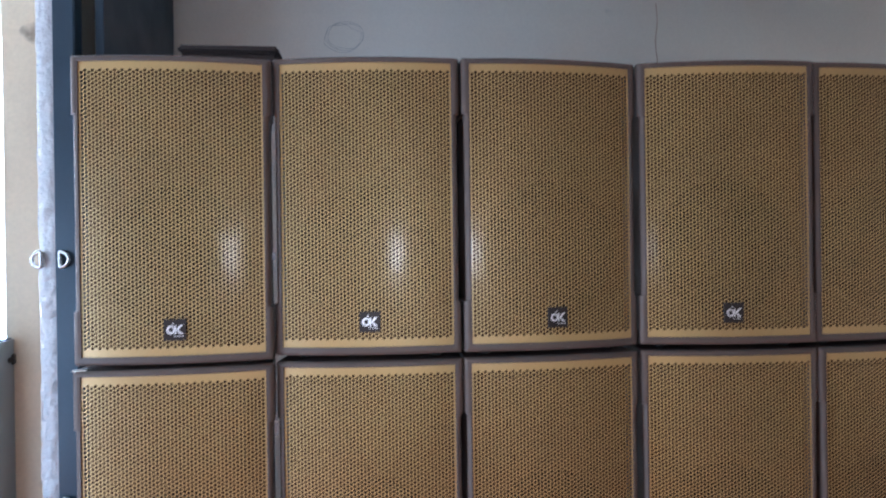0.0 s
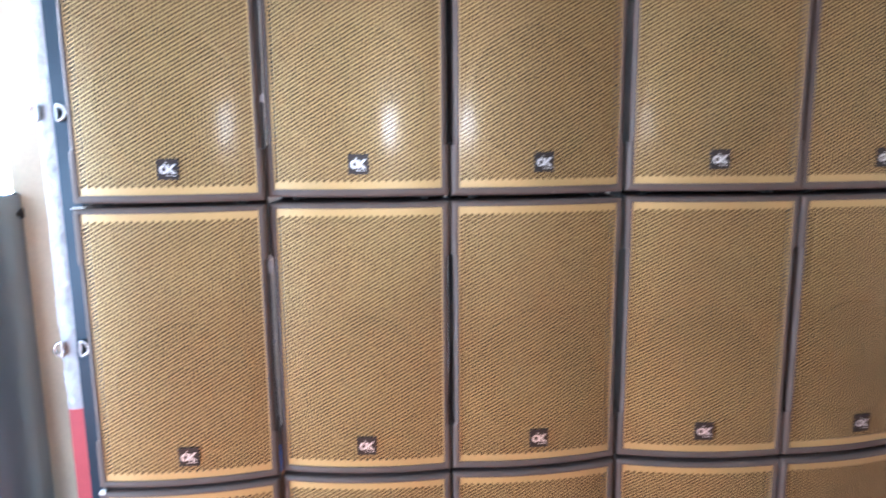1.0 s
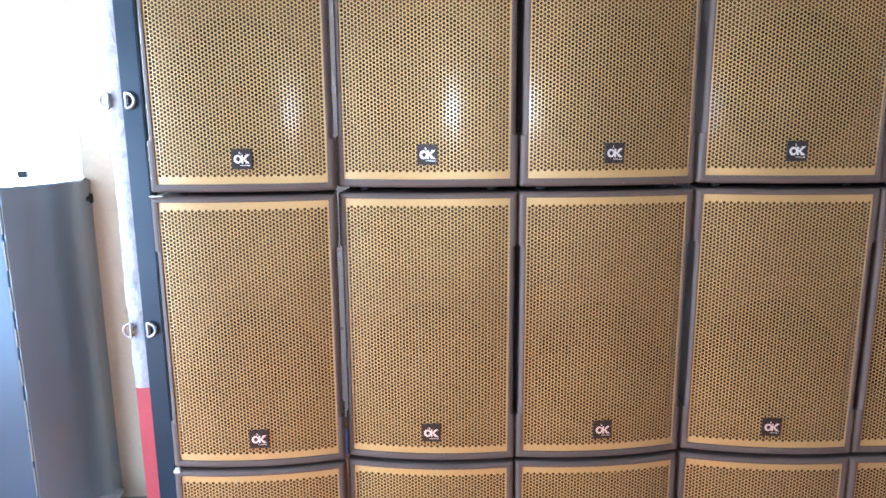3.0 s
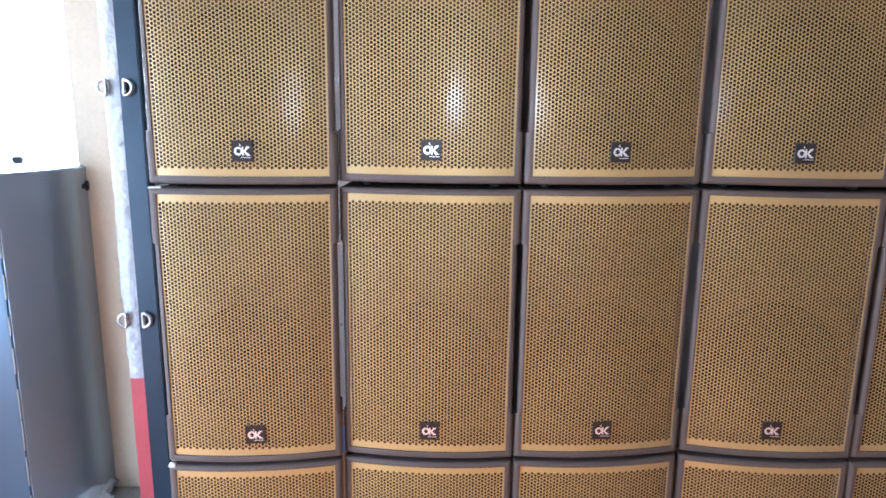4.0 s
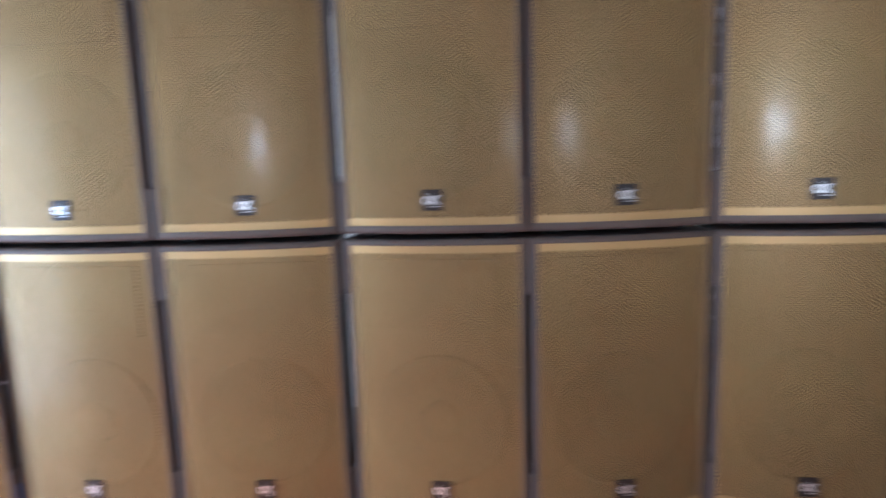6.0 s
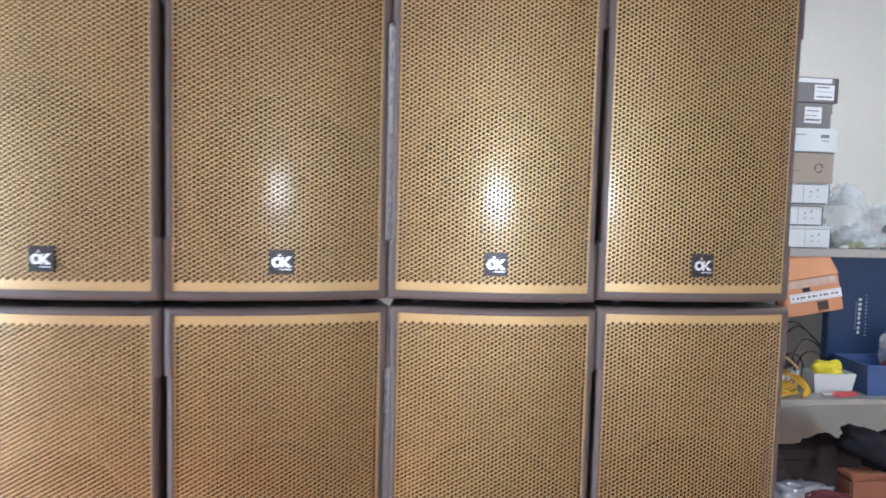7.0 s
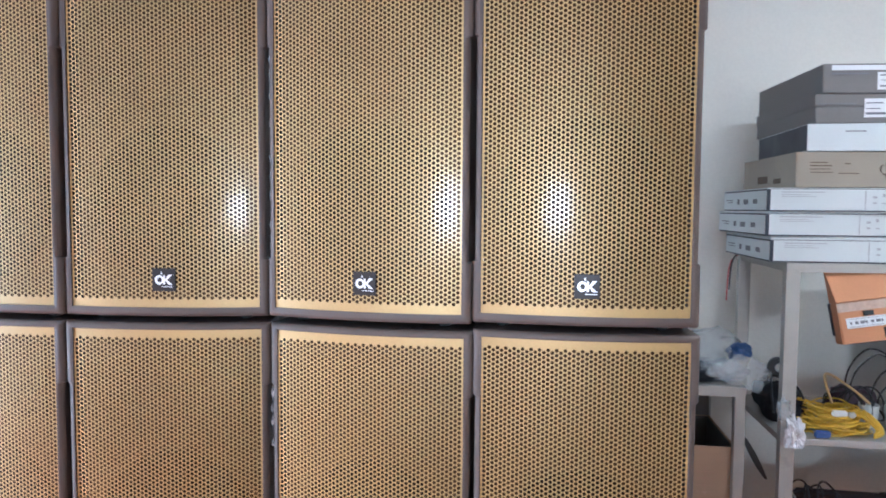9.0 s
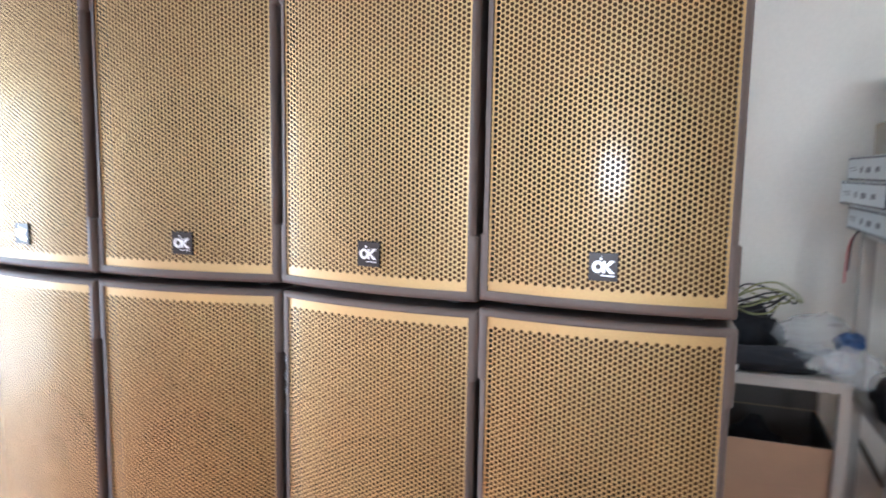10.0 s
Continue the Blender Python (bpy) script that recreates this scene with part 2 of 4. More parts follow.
def box_bm(x0, x1, y0, y1, z0, z1, bevel=0.0, segments=2):
    bm = bmesh.new()
    bmesh.ops.create_cube(bm, size=1, matrix=Matrix.LocRotScale(((x0 + x1) / 2, (y0 + y1) / 2, (z0 + z1) / 2), None, (x1 - x0, y1 - y0, z1 - z0)))
    if bevel:
        bmesh.ops.bevel(bm, geom=bm.edges[:], offset=bevel, segments=segments, affect="EDGES")
    return bm


def lathe_bm(profile, steps=32):
    """A turned shape about local -y (towards the front): profile of (radius, y)."""
    bm = bmesh.new()
    rings = []
    for r, y in profile:
        rings.append([bm.verts.new((r * math.cos(2 * math.pi * k / steps), y, r * math.sin(2 * math.pi * k / steps))) for k in range(steps)])
    for a, b in zip(rings, rings[1:]):
        for k in range(steps):
            bm.faces.new((a[k], a[(k + 1) % steps], b[(k + 1) % steps], b[k]))
    bm.faces.new(rings[-1])
    bmesh.ops.recalc_face_normals(bm, faces=bm.faces[:])
    return bm


def loops_bm(loops, cap_first=False, cap_last=False):
    bm = bmesh.new()
    rows = [[bm.verts.new(p) for p in loop] for loop in loops]
    n = len(rows[0])
    for a, b in zip(rows, rows[1:]):
        for k in range(n):
            bm.faces.new((a[k], a[(k + 1) % n], b[(k + 1) % n], b[k]))
    if cap_first:
        bm.faces.new(rows[0])
    if cap_last:
        bm.faces.new(rows[-1])
    bmesh.ops.recalc_face_normals(bm, faces=bm.faces[:])
    return bm


def cord(name, points, radius, material, parent=None, label="", cyclic=False):
    """A cable along smooth points, as a mesh tube."""
    pts = [Vector(p) for p in points]
    fine = []
    n = len(pts)
    for i in range(n if cyclic else n - 1):
        p0, p1, p2, p3 = (pts[(i + k) % n] if cyclic else pts[min(max(i + k, 0), n - 1)] for k in (-1, 0, 1, 2))
        for s in range(5):
            t = s / 5
            fine.append(0.5 * ((2 * p1) + (p2 - p0) * t + (2 * p0 - 5 * p1 + 4 * p2 - p3) * t * t + (3 * p1 - p0 - 3 * p2 + p3) * t**3))
    if not cyclic:
        fine.append(pts[-1])
    bm = bmesh.new()
    rings = []
    for i, p in enumerate(fine):
        a, b = fine[max(i - 1, 0)], fine[min(i + 1, len(fine) - 1)]
        d = (b - a).normalized() if (b - a).length > 1e-6 else Vector((0, 0, 1))
        u = d.cross(Vector((0.13, 0.31, 0.94))).normalized()
        v = d.cross(u)
        rings.append([bm.verts.new(p + radius * (math.cos(q) * u + math.sin(q) * v)) for q in (k * math.pi / 3 for k in range(6))])
    pairs = list(zip(rings, rings[1:])) + ([(rings[-1], rings[0])] if cyclic else [])
    for a, b in pairs:
        for k in range(6):
            bm.faces.new((a[k], a[(k + 1) % 6], b[(k + 1) % 6], b[k]))
    if not cyclic:
        bm.faces.new(rings[0])
        bm.faces.new(rings[-1])
    bmesh.ops.recalc_face_normals(bm, faces=bm.faces[:])
    return part(name, bm, material, parent, label, smooth=True)


def lump_bm(sx, sy, sz, seed, rough=0.25, detail=3.0, cuts=4):
    """A soft, creased heap: flat below, uneven above."""
    bm = bmesh.new()
    bmesh.ops.create_icosphere(bm, subdivisions=cuts, radius=1)
    off = Vector((seed * 7.3, seed * 3.1, seed * 1.7))
    for v in bm.verts:
        fold = abs(noise.noise(v.co * detail * 0.9 + off * 1.3))
        k = 1 + rough * (0.9 * noise.noise(v.co * detail * 0.4 + off) - 0.8 * fold + 0.25 * noise.noise(v.co * detail * 2.2 + off))
        p = v.co * k
        z = p.z if p.z > -0.55 else -0.55
        v.co = Vector((p.x * sx, p.y * sy, (z + 0.55) / 1.55 * sz))
    return bm


# ---- the room ----


def structure(name, bm, material, label, category):
    return tagged(part(name, bm, material), label, category, kind="structure")


structure("floor", box_bm(-1.85, 5.8, -4.7, 1.99, -0.12, 0), M_FLOOR, "worn red-brown floor of the store room", "floor")
# slab added to cover the red floor where it shows dull grey-brown
structure("threshold", box_bm(-1.85, -0.31, 0.72, 1.99, 0, 0.004), M_CONCRETE, "dull grey slab laid over the floor before the doorway", "threshold")
structure("ceiling", box_bm(-1.85, 5.8, -4.7, 1.99, 3.3, 3.42), M_CEIL, "plain white ceiling of the store room", "ceiling")
wall_back = structure("wall_back", box_bm(-0.685, 5.8, 1.84, 1.99, 0, 3.3), M_WALL, "pale grey-green painted wall with faint marks", "wall")
structure("wall_return", box_bm(-0.685, -0.47, 1.07, 1.84, 0, 3.3), M_BEIGE, "beige painted end of a wall beside the doorway", "wall")
structure("wall_lintel", box_bm(-1.85, -0.685, 1.84, 1.99, 2.75, 3.3), M_WALL, "pale wall above the wide doorway", "wall")
structure("wall_right", box_bm(5.8, 5.95, -4.7, 1.99, 0, 3.3), M_WALL, "plain pale side wall out of view", "wall")
# left wall with a side doorway, out of view, set close to shape the light
structure("wall_left", box_bm(-2.0, -1.85, -0.5, 1.99, 0, 3.3), M_UNSEENWALL, "plain pale side wall out of view", "wall")
structure("wall_left_b", box_bm(-2.0, -1.85, -4.7, -2.5, 0, 3.3), M_UNSEENWALL, "plain pale side wall out of view", "wall")
structure("wall_left_lintel", box_bm(-2.0, -1.85, -2.5, -0.5, 2.15, 3.3), M_UNSEENWALL, "pale wall above the side doorway", "wall")
# front wall, out of view, with three openings made up for the added lamps
for x0, x1 in ((-1.85, 0.5), (1.06, 2.32), (2.88, 4.72), (5.28, 5.8)):
    structure("wall_front", box_bm(x0, x1, -4.85, -4.7, 0, 3.3), M_UNSEENWALL, "plain pale wall opposite the loudspeakers", "wall")
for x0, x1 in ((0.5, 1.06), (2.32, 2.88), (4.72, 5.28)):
    structure("wall_front", box_bm(x0, x1, -4.85, -4.7, 0, 1.4), M_UNSEENWALL, "plain pale wall below a small added opening", "wall")
    structure("wall_front", box_bm(x0, x1, -4.85, -4.7, 1.9, 3.3), M_UNSEENWALL, "plain pale wall above a small added opening", "wall")
structure("ground", box_bm(-30, 30, 1.99, 60, -0.2, -0.1), M_YARD, "sunlit pale ground of the yard outside", "ground")
# glowing board that stands in for the overexposed yard
structure("backdrop", box_bm(-9, 1.5, 6.0, 6.1, -0.1, 6), M_YARDGLOW, "glowing white backdrop in place of daylight outside the doorway", "backdrop")

# ring-shaped scuff and a hairline crack on the wall behind
for k in range(3):
    pts = []
    for q in range(14):
        a = 2 * math.pi * q / 14 + 0.5 * k
        r = 0.07 * (1 + 0.22 * noise.noise(Vector((q * 0.7, k * 5.1, 0))))
        pts.append((0.545 + 1.3 * r * math.cos(a) + 0.01 * k, 1.8385, 2.765 + r * math.sin(a) + 0.008 * k))
    tagged(cord("scuff_mark", pts, 0.0009, M_SCUFF, cyclic=True), "thin dark looping scratch on the pale wall", "mark", kind="structure")
tagged(cord("crack", [(2.19, 1.8385, 2.98), (2.197, 1.8385, 2.88), (2.186, 1.8385, 2.78), (2.195, 1.8385, 2.66), (2.19, 1.8385, 2.5)], 0.0018, M_TAPE), "hairline brown crack down the pale wall", "crack", kind="structure")

# ---- loudspeakers ----
W_IN, Z0, Z1 = 0.204, 0.031, 0.705
BOW = 0.021


def bow(x):
    return -BOW * (1 - min(1.0, abs(x) / 0.221) ** 2)


def outline(inset, slim=0.0):
    """Points (x, z) round the moulded front, with the stepped bumpers at its four corners."""
    z_lo, z_hi, r, n = 0.0115 + inset, 0.7195 - inset, 0.0045, 12
    wide, thin = 0.2225 - inset - slim, 0.2172 - inset - slim
    pts = [(-wide + r + (2 * wide - 2 * r) * k / n, z_lo) for k in range(n + 1)]
    pts += [(wide - r * 0.3, z_lo + r * 0.3)]
    side = [(wide, z_lo + r), (wide, 0.134), (thin, 0.138), (thin, 0.26), (thin, 0.46), (thin, 0.582), (wide, 0.586), (wide, z_hi - r)]
    pts += side + [(wide - r * 0.3, z_hi - r * 0.3)]
    pts += [(wide - r - (2 * wide - 2 * r) * k / n, z_hi) for k in range(n + 1)]
    pts += [(-wide + r * 0.3, z_hi - r * 0.3)] + [(-x, z) for x, z in reversed(side)] + [(-wide + r * 0.3, z_lo + r * 0.3)]
    return pts


def inner(pts):
    out = []
    for x, z in pts:
        u = max(-1.0, min(1.0, x / 0.2065))
        out.append((u * W_IN if 0.035 < z < 0.70 and abs(x) > 0.2 else max(-W_IN, min(W_IN, x)), max(Z0, min(Z1, z))))
    return out


def shell_bm():
    """The moulded front: a flat face round the grille, a soft outer edge, and sides that draw in towards the back."""
    i0 = inner(outline(0.0))
    loops = [[(x, bow(x) + 0.012, z) for x, z in i0], [(x, bow(x) + 0.0006, z) for x, z in i0]]
    loops += [[(x, bow(x) - 0.0006, z) for x, z in outline(0.0115)]]
    for inset, back in ((0.0072, -0.0002), (0.0036, 0.0016), (0.0012, 0.0046), (0.0, 0.009)):
        loops.append([(x, bow(x) + back, z) for x, z in outline(inset)])
    loops += [[(x, 0.10, z) for x, z in outline(0.0, 0.005)], [(x, 0.106, z) for x, z in outline(0.006, 0.006)]]
    return loops_bm(loops)


def body_bm():
    front = [(x, 0.368 + (z - 0.368) * 1.047) for x, z in outline(0.007, 0.005)]
    loops = [[(x, 0.098, z) for x, z in front], [(x * 0.965, 0.20, z) for x, z in front]]
    loops += [[(x * 0.84, 0.40, z) for x, z in front], [(x * 0.82, 0.41, 0.368 + (z - 0.368) * 0.97) for x, z in front]]
    return loops_bm(loops, cap_last=True)


def grille_mesh():
    """A bowed steel sheet with staggered round holes; the cells along its rim are blank."""
    d = 0.00965
    dx = d * math.sqrt(3) / 2
    cols, rows = 48, 66
    x_first = -(cols - 1) / 2 * dx
    z_first = (Z0 + Z1) / 2 - (rows - 1) / 2 * d - d / 4
    ro, rh = d / math.sqrt(3), 0.00378
    hexagon = [(ro * math.cos(k * math.pi / 3), ro * math.sin(k * math.pi / 3)) for k in range(6)]
    hole = [(rh * math.cos(k * math.pi / 6), rh * math.sin(k * math.pi / 6)) for k in range(12)]
    verts, faces = [], []
    # the place of the badge stays blank
    for c in range(-1, cols + 1):
        for r in range(-1, rows + 1):
            cx, cz = x_first + c * dx, z_first + r * d + (d / 2 if c % 2 else 0)
            blank = c in (-1, cols) or r in (-1, rows)
            base = len(verts)
            verts += [(cx + x, bow(cx + x) + 0.004, cz + z) for x, z in hexagon]
            if blank:
                faces.append(tuple(base + k for k in range(6)))
                continue
            verts += [(cx + x, bow(cx + x) + 0.004, cz + z) for x, z in hole]
            for k in range(6):
                a, b = base + k, base + (k + 1) % 6
                h0, h1, h2 = (base + 6 + (2 * k + j) % 12 for j in range(3))
                faces.append((a, h1, h0))
                faces.append((a, b, h2, h1))
    # plain rim strips, a hair behind the perforated field
    field_x, z_lo, z_hi = x_first - 0.4 * dx, z_first - 0.55 * d, z_first + (rows + 0.05) * d
    n = 12

    def strip(x0, x1, s0, s1):
        base = len(verts)
        for k in range(n + 1):
            x = x0 + (x1 - x0) * k / n
            verts.extend(((x, bow(x) + 0.0044, s0), (x, bow(x) + 0.0044, s1)))
        for k in range(n):
            faces.append((base + 2 * k, base + 2 * k + 2, base + 2 * k + 3, base + 2 * k + 1))

    strip(-W_IN, W_IN, Z0, z_lo)
    strip(-W_IN, W_IN, z_hi, Z1)
    strip(-W_IN, field_x, z_lo, z_hi)
    strip(-field_x, W_IN, z_lo, z_hi)
    mesh = bpy.data.meshes.new("grille")
    mesh.from_pydata(verts, [], faces)
    mesh.update()
    return mesh


def badge_marks(parent, y):
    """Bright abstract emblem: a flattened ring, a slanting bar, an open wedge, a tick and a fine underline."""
    bm = bmesh.new()
    outer, inn = [], []
    for k in range(24):
        a = 2 * math.pi * k / 24
        cx, cz = math.cos(a), math.sin(a)
        outer.append(bm.verts.new((-0.0092 + 0.0098 * cx, y, 0.0103 * cz)))
        inn.append(bm.verts.new((-0.0085 + 0.0048 * cx, y, 0.0054 * cz)))
    for k in range(24):
        bm.faces.new((outer[k], outer[(k + 1) % 24], inn[(k + 1) % 24], inn[k]))
    polys = (
        ((-0.0008, -0.0103), (0.0034, -0.0103), (0.0034, 0.0103), (-0.0008, 0.0103)),
        ((0.0026, 0.0), (0.0078, 0.0), (0.0192, 0.0112), (0.0105, 0.0112)),
        ((0.0026, 0.0), (0.0105, -0.0103), (0.0198, -0.0103), (0.0078, 0.0)),
        ((-0.004, -0.0152), (0.0195, -0.0158), (0.0195, -0.0142), (-0.004, -0.0138)),
        ((-0.0058, 0.0125), (-0.0012, 0.0125), (-0.0052, 0.0182)),
    )
    for k, poly in enumerate(polys):
        bm.faces.new([bm.verts.new((x, y - 0.0002 - 0.0001 * k, z)) for x, z in poly])
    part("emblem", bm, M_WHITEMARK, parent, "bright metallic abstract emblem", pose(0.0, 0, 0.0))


def loudspeaker():
    e = thing("loudspeaker", pose(0, 0, 0), "gold perforated grille loudspeaker in a grey-brown moulded case", "loudspeaker", "stacked loudspeakers")
    part("front_frame", shell_bm(), M_SHELL, e, "grey-brown moulded plastic frame")
    part("body", body_bm(), M_BODY, e, "black tapered cabinet body")
    mesh_object("grille", grille_mesh(), M_GOLD, e, "gold-painted perforated steel sheet")
    baffle = box_bm(-0.2, 0.2, 0.034, 0.046, 0.026, 0.71)
    part("baffle", baffle, M_BAFFLE, e)
    w = part("woofer", lathe_bm([(0.172, 0.034), (0.172, 0.026), (0.166, 0.024), (0.162, 0.028), (0.156, 0.027), (0.148, 0.031), (0.05, 0.03395)]), M_CONE, e, "black paper-cone woofer", pose(0, 0, 0.252), True)
    part("dust_cap", lathe_bm([(0.055, 0.034), (0.05, 0.026), (0.035, 0.02), (0.015, 0.017), (0.002, 0.0165)], 24), M_CONE, w, smooth=True)
    h = [(-0.15, 0.485), (0.15, 0.485), (0.15, 0.665), (-0.15, 0.665)]
    k = [(-0.06, 0.545), (0.06, 0.545), (0.06, 0.605), (-0.06, 0.605)]
    part("horn", loops_bm([[(x, 0.0335, z) for x, z in h], [(x, 0.022, z) for x, z in h], [(x * 0.95, 0.022, 0.575 + (z - 0.575) * 0.92) for x, z in h], [(x, 0.0336, z) for x, z in k]], cap_last=True), M_BAFFLE, e, "dark horn flare")
    badge = part("badge", box_bm(-0.0245, 0.0245, bow(0) - 0.0005, bow(0) + 0.0035, -0.0245, 0.0245, 0.0008, 1), M_BADGE, e, "small black emblem plate", pose(0.0045, 0, 0.091))
    badge_marks(badge, bow(0) - 0.0012)
    for x in (-0.16, 0.16):
        for y in (0.05, 0.34):
            part("foot", lathe_bm([(0.014, 0.0), (0.012, -0.018), (0.002, -0.018)], 12), M_RUBBER, e, m=pose(x * (1 if y < 0.1 else 0.7), y, 0.018, 90, 0, 0))
    return e


# each column's cabinets from the floor up: centre, how far it stands back, the way it is turned, how much it sits low or high
COLUMNS = [
    ((0.222, -0.008, 2.8, 0.0), (0.2238, -0.0083, 2.6, -0.003), (0.224, -0.0023, 1.7, -0.006)),
    ((0.669, 0.004, -4.5, 0.0), (0.6696, 0.0044, -4.4, -0.0015), (0.6687, 0.0057, -4.4, 0.0)),
    ((1.117, 0.001, 2.7, 0.0), (1.1174, 0.0015, 3.0, -0.001), (1.1195, 0.0036, 4.3, 0.0)),
    ((1.567, -0.006, -6.6, 0.0), (1.5674, -0.0061, -6.4, 0.0), (1.567, -0.0061, -5.9, 0.0015)),
    ((2.013, -0.001, 7.7, 0.0), (2.0134, 0.0002, 7.6, 0.0), (2.009, 0.005, 6.8, 0.001)),
    ((2.456, 0.009, -4.9, 0.0), (2.4553, 0.0095, -5.0, 0.0), (2.45, 0.0113, -5.1, 0.002)),
    ((2.899, -0.008, 0.5, 0.0), (2.8985, -0.0073, 0.4, 0.006), (2.8959, -0.0026, 0.2, 0.007)),
]
PITCH = 0.72
first = loudspeaker()
stacked = {(0, 0): first}
for c, column in enumerate(COLUMNS):
    for r, (x, y, turn, up) in enumerate(column):
        m = pose(x, y, PITCH * r + up, 0, 0, turn)
        if c == 0 and r == 0:
            first.matrix_basis = m
        else:
            stacked[c, r] = copy_thing(first, m)
# two chipped corners, whitened for the doorway light that they catch
part("bare_corner", box_bm(-0.222, -0.192, -0.0035, 0.012, 0.7188, 0.7212, 0.0008, 1), M_WHITEPLASTIC, stacked[0, 1], "chipped corner edge, whitened for the light it catches", pose(0, 0, 0))
part("bare_corner", box_bm(-0.2215, -0.204, -0.0045, 0.012, 0.7135, 0.7212, 0.0015, 1), M_WHITEPLASTIC, stacked[0, 0], "chipped corner edge, whitened for the light it catches", pose(0, 0, 0))

# ---- beside the doorway ----
# dark steel leaf folded flat against the end of the wall
leaf = thing("door_leaf", pose(-0.3, 0, 0), "dark blue steel door leaf standing open before the wall", "door")
part("panel", box_bm(0.004, 0.035, 0.92, 1.8, 0.03, 3.0, 0.003), M_DARKDOOR, leaf)
for z in (0.4, 1.6, 2.7):
    part("hinge", box_bm(0.0355, 0.047, 0.93, 0.96, z, z + 0.12, 0.003), M_STEEL, leaf)

stile = thing("door_stile", pose(0, 0, 0), "dark blue steel upright wrapped in torn plastic film", "door frame")
part("upright", box_bm(-0.4035, -0.33, 0.832, 0.899, 0.0, 3.1, 0.004), M_DARKDOOR, stile)
bm = bmesh.new()
NZ, NX = 110, 8
grid = [[bm.verts.new((-0.462 + 0.066 * i / NX + 0.007 * noise.noise(Vector((i * 0.7, j * 0.21, 3))), 0.851 - 0.004 - 0.012 * abs(noise.noise(Vector((i * 0.55, j * 0.3, 0)))) - 0.010 * math.sin(math.pi * i / NX), 0.60 + 2.45 * j / NZ)) for i in range(NX + 1)] for j in range(NZ + 1)]
for j in range(NZ):
    for i in range(NX):
        bm.faces.new((grid[j][i], grid[j][i + 1], grid[j + 1][i + 1], grid[j + 1][i]))
part("film", bm, M_WRAP, stile, "crumpled clear plastic film", smooth=True)
part("channel", box_bm(-0.46, -0.405, 0.856, 0.899, 0.02, 3.1, 0.004), M_STEEL, stile, "bare zinc channel")
part("red_band", box_bm(-0.461, -0.4045, 0.846, 0.8555, 0.03, 0.61, 0.002), M_RED, stile, "red painted lower face")
for z in (0.838, 1.682):
    for x in (-0.442, -0.384):
        lug = part("lug", box_bm(x - 0.008, x + 0.008, 0.822, 0.8315 if x > -0.42 else 0.8555, z - 0.026, z + 0.026, 0.003), M_CHROME, stile, "zinc hasp lug")
        side = -1 if x < -0.42 else 1
        arc = [(x + side * (0.004 + 0.026 * math.sin(a)), 0.818, z + 0.026 * math.cos(a)) for a in (k * math.pi / 8 for k in range(9))]
        cord("eye", arc + [(x + side * 0.002, 0.818, z - 0.02), (x + side * 0.002, 0.818, z + 0.02)], 0.0065, M_CHROME, lug, "zinc ring", cyclic=True)

# tall dark cabinet before the bright doorway
cab = thing("steel_cabinet", pose(-0.797, 0.70, 0, 0, 0, -0.8), "tall dark blue-grey steel cabinet with a scratched edge", "cabinet")
# side bulged to fit its outline in view and catch the doorway light
curve = [(0.82 * y - 1.25 * y * y, y) for y in (0.006 + 0.0142 * k for k in range(21))] + [(0.013 + 0.12 * math.cos(a), 0.36 + 0.12 * math.sin(a)) for a in (k * math.pi / 40 for k in range(21))]
plan = [(-0.9, 0.0), (-0.012, 0.0), (-0.004, 0.001)] + [(x - 0.005, y) for x, y in curve] + [(-0.9, 0.48)]
part("body", loops_bm([[(x * k - 0.45 * (1 - k), y * k + 0.25 * (1 - k), z) for x, y in plan] for k, z in ((1.0, 0.03), (1.0, 1.38), (0.992, 1.39))], True, True), M_BLUEGREY, cab)
# thin skin that carries the lighter tone of the lit side
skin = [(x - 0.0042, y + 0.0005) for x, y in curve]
part("side_panel", loops_bm([[(x, y, z) for x, y in curve + skin[::-1]] for z in (0.034, 1.384)], True, True), M_LITSIDE, cab, "curved cabinet side in a lighter tone for the light on it")
part("plinth", box_bm(-0.88, -0.03, 0.02, 0.46, 0.0, 0.0295), M_BLACK, cab)
srng = random.Random(5)
for k in range(9):
    z0 = 0.06 + 0.146 * k
    part("edge_strip", box_bm(-0.0055, 0.0006, -0.0006, 0.0055, z0 + srng.uniform(0, 0.03), z0 + srng.uniform(0.09, 0.146), 0.0015), M_STEEL, cab, "worn bare metal corner edge")
part("worn_edge", box_bm(0.0, 0.004, -0.001, 0.16, 0.0305, 0.042, 0.001), M_STEEL, cab, "scraped bare lower edge", pose(0.004, 0.012, 0, 0, 0, -22))
lug = part("latch", box_bm(0.112, 0.14, 0.352, 0.384, 1.29, 1.33, 0.004), M_BLACK, cab, "small black corner latch")
part("knob", lathe_bm([(0.011, 0.0), (0.011, -0.02), (0.004, -0.024)], 12), M_BLACK, lug, m=pose(0.128, 0.352, 1.31))
part("top_hook", box_bm(-0.18, -0.14, 0.42, 0.44, 1.39, 1.415, 0.004), M_BLACK, cab)

sack = thing("plastic_sheet", pose(-0.69, 0.86, 0), "crumpled white plastic sheet on the floor by the doorway", "sheet")
part("sheet", lump_bm(0.085, 0.2, 0.1, 121, 0.5, 4), M_FILMDULL, sack, smooth=True)

# flat dark tray lying on the first column
tray = thing("flat_case", pose(0.325, 0.2, 0.72 * 3 + 0.007), "flat dark brown case lying on a loudspeaker", "case")
part("case_body", box_bm(-0.125, 0.118, -0.05, 0.16, 0.0, 0.04, 0.006), M_BROWNCLOTH, tray)
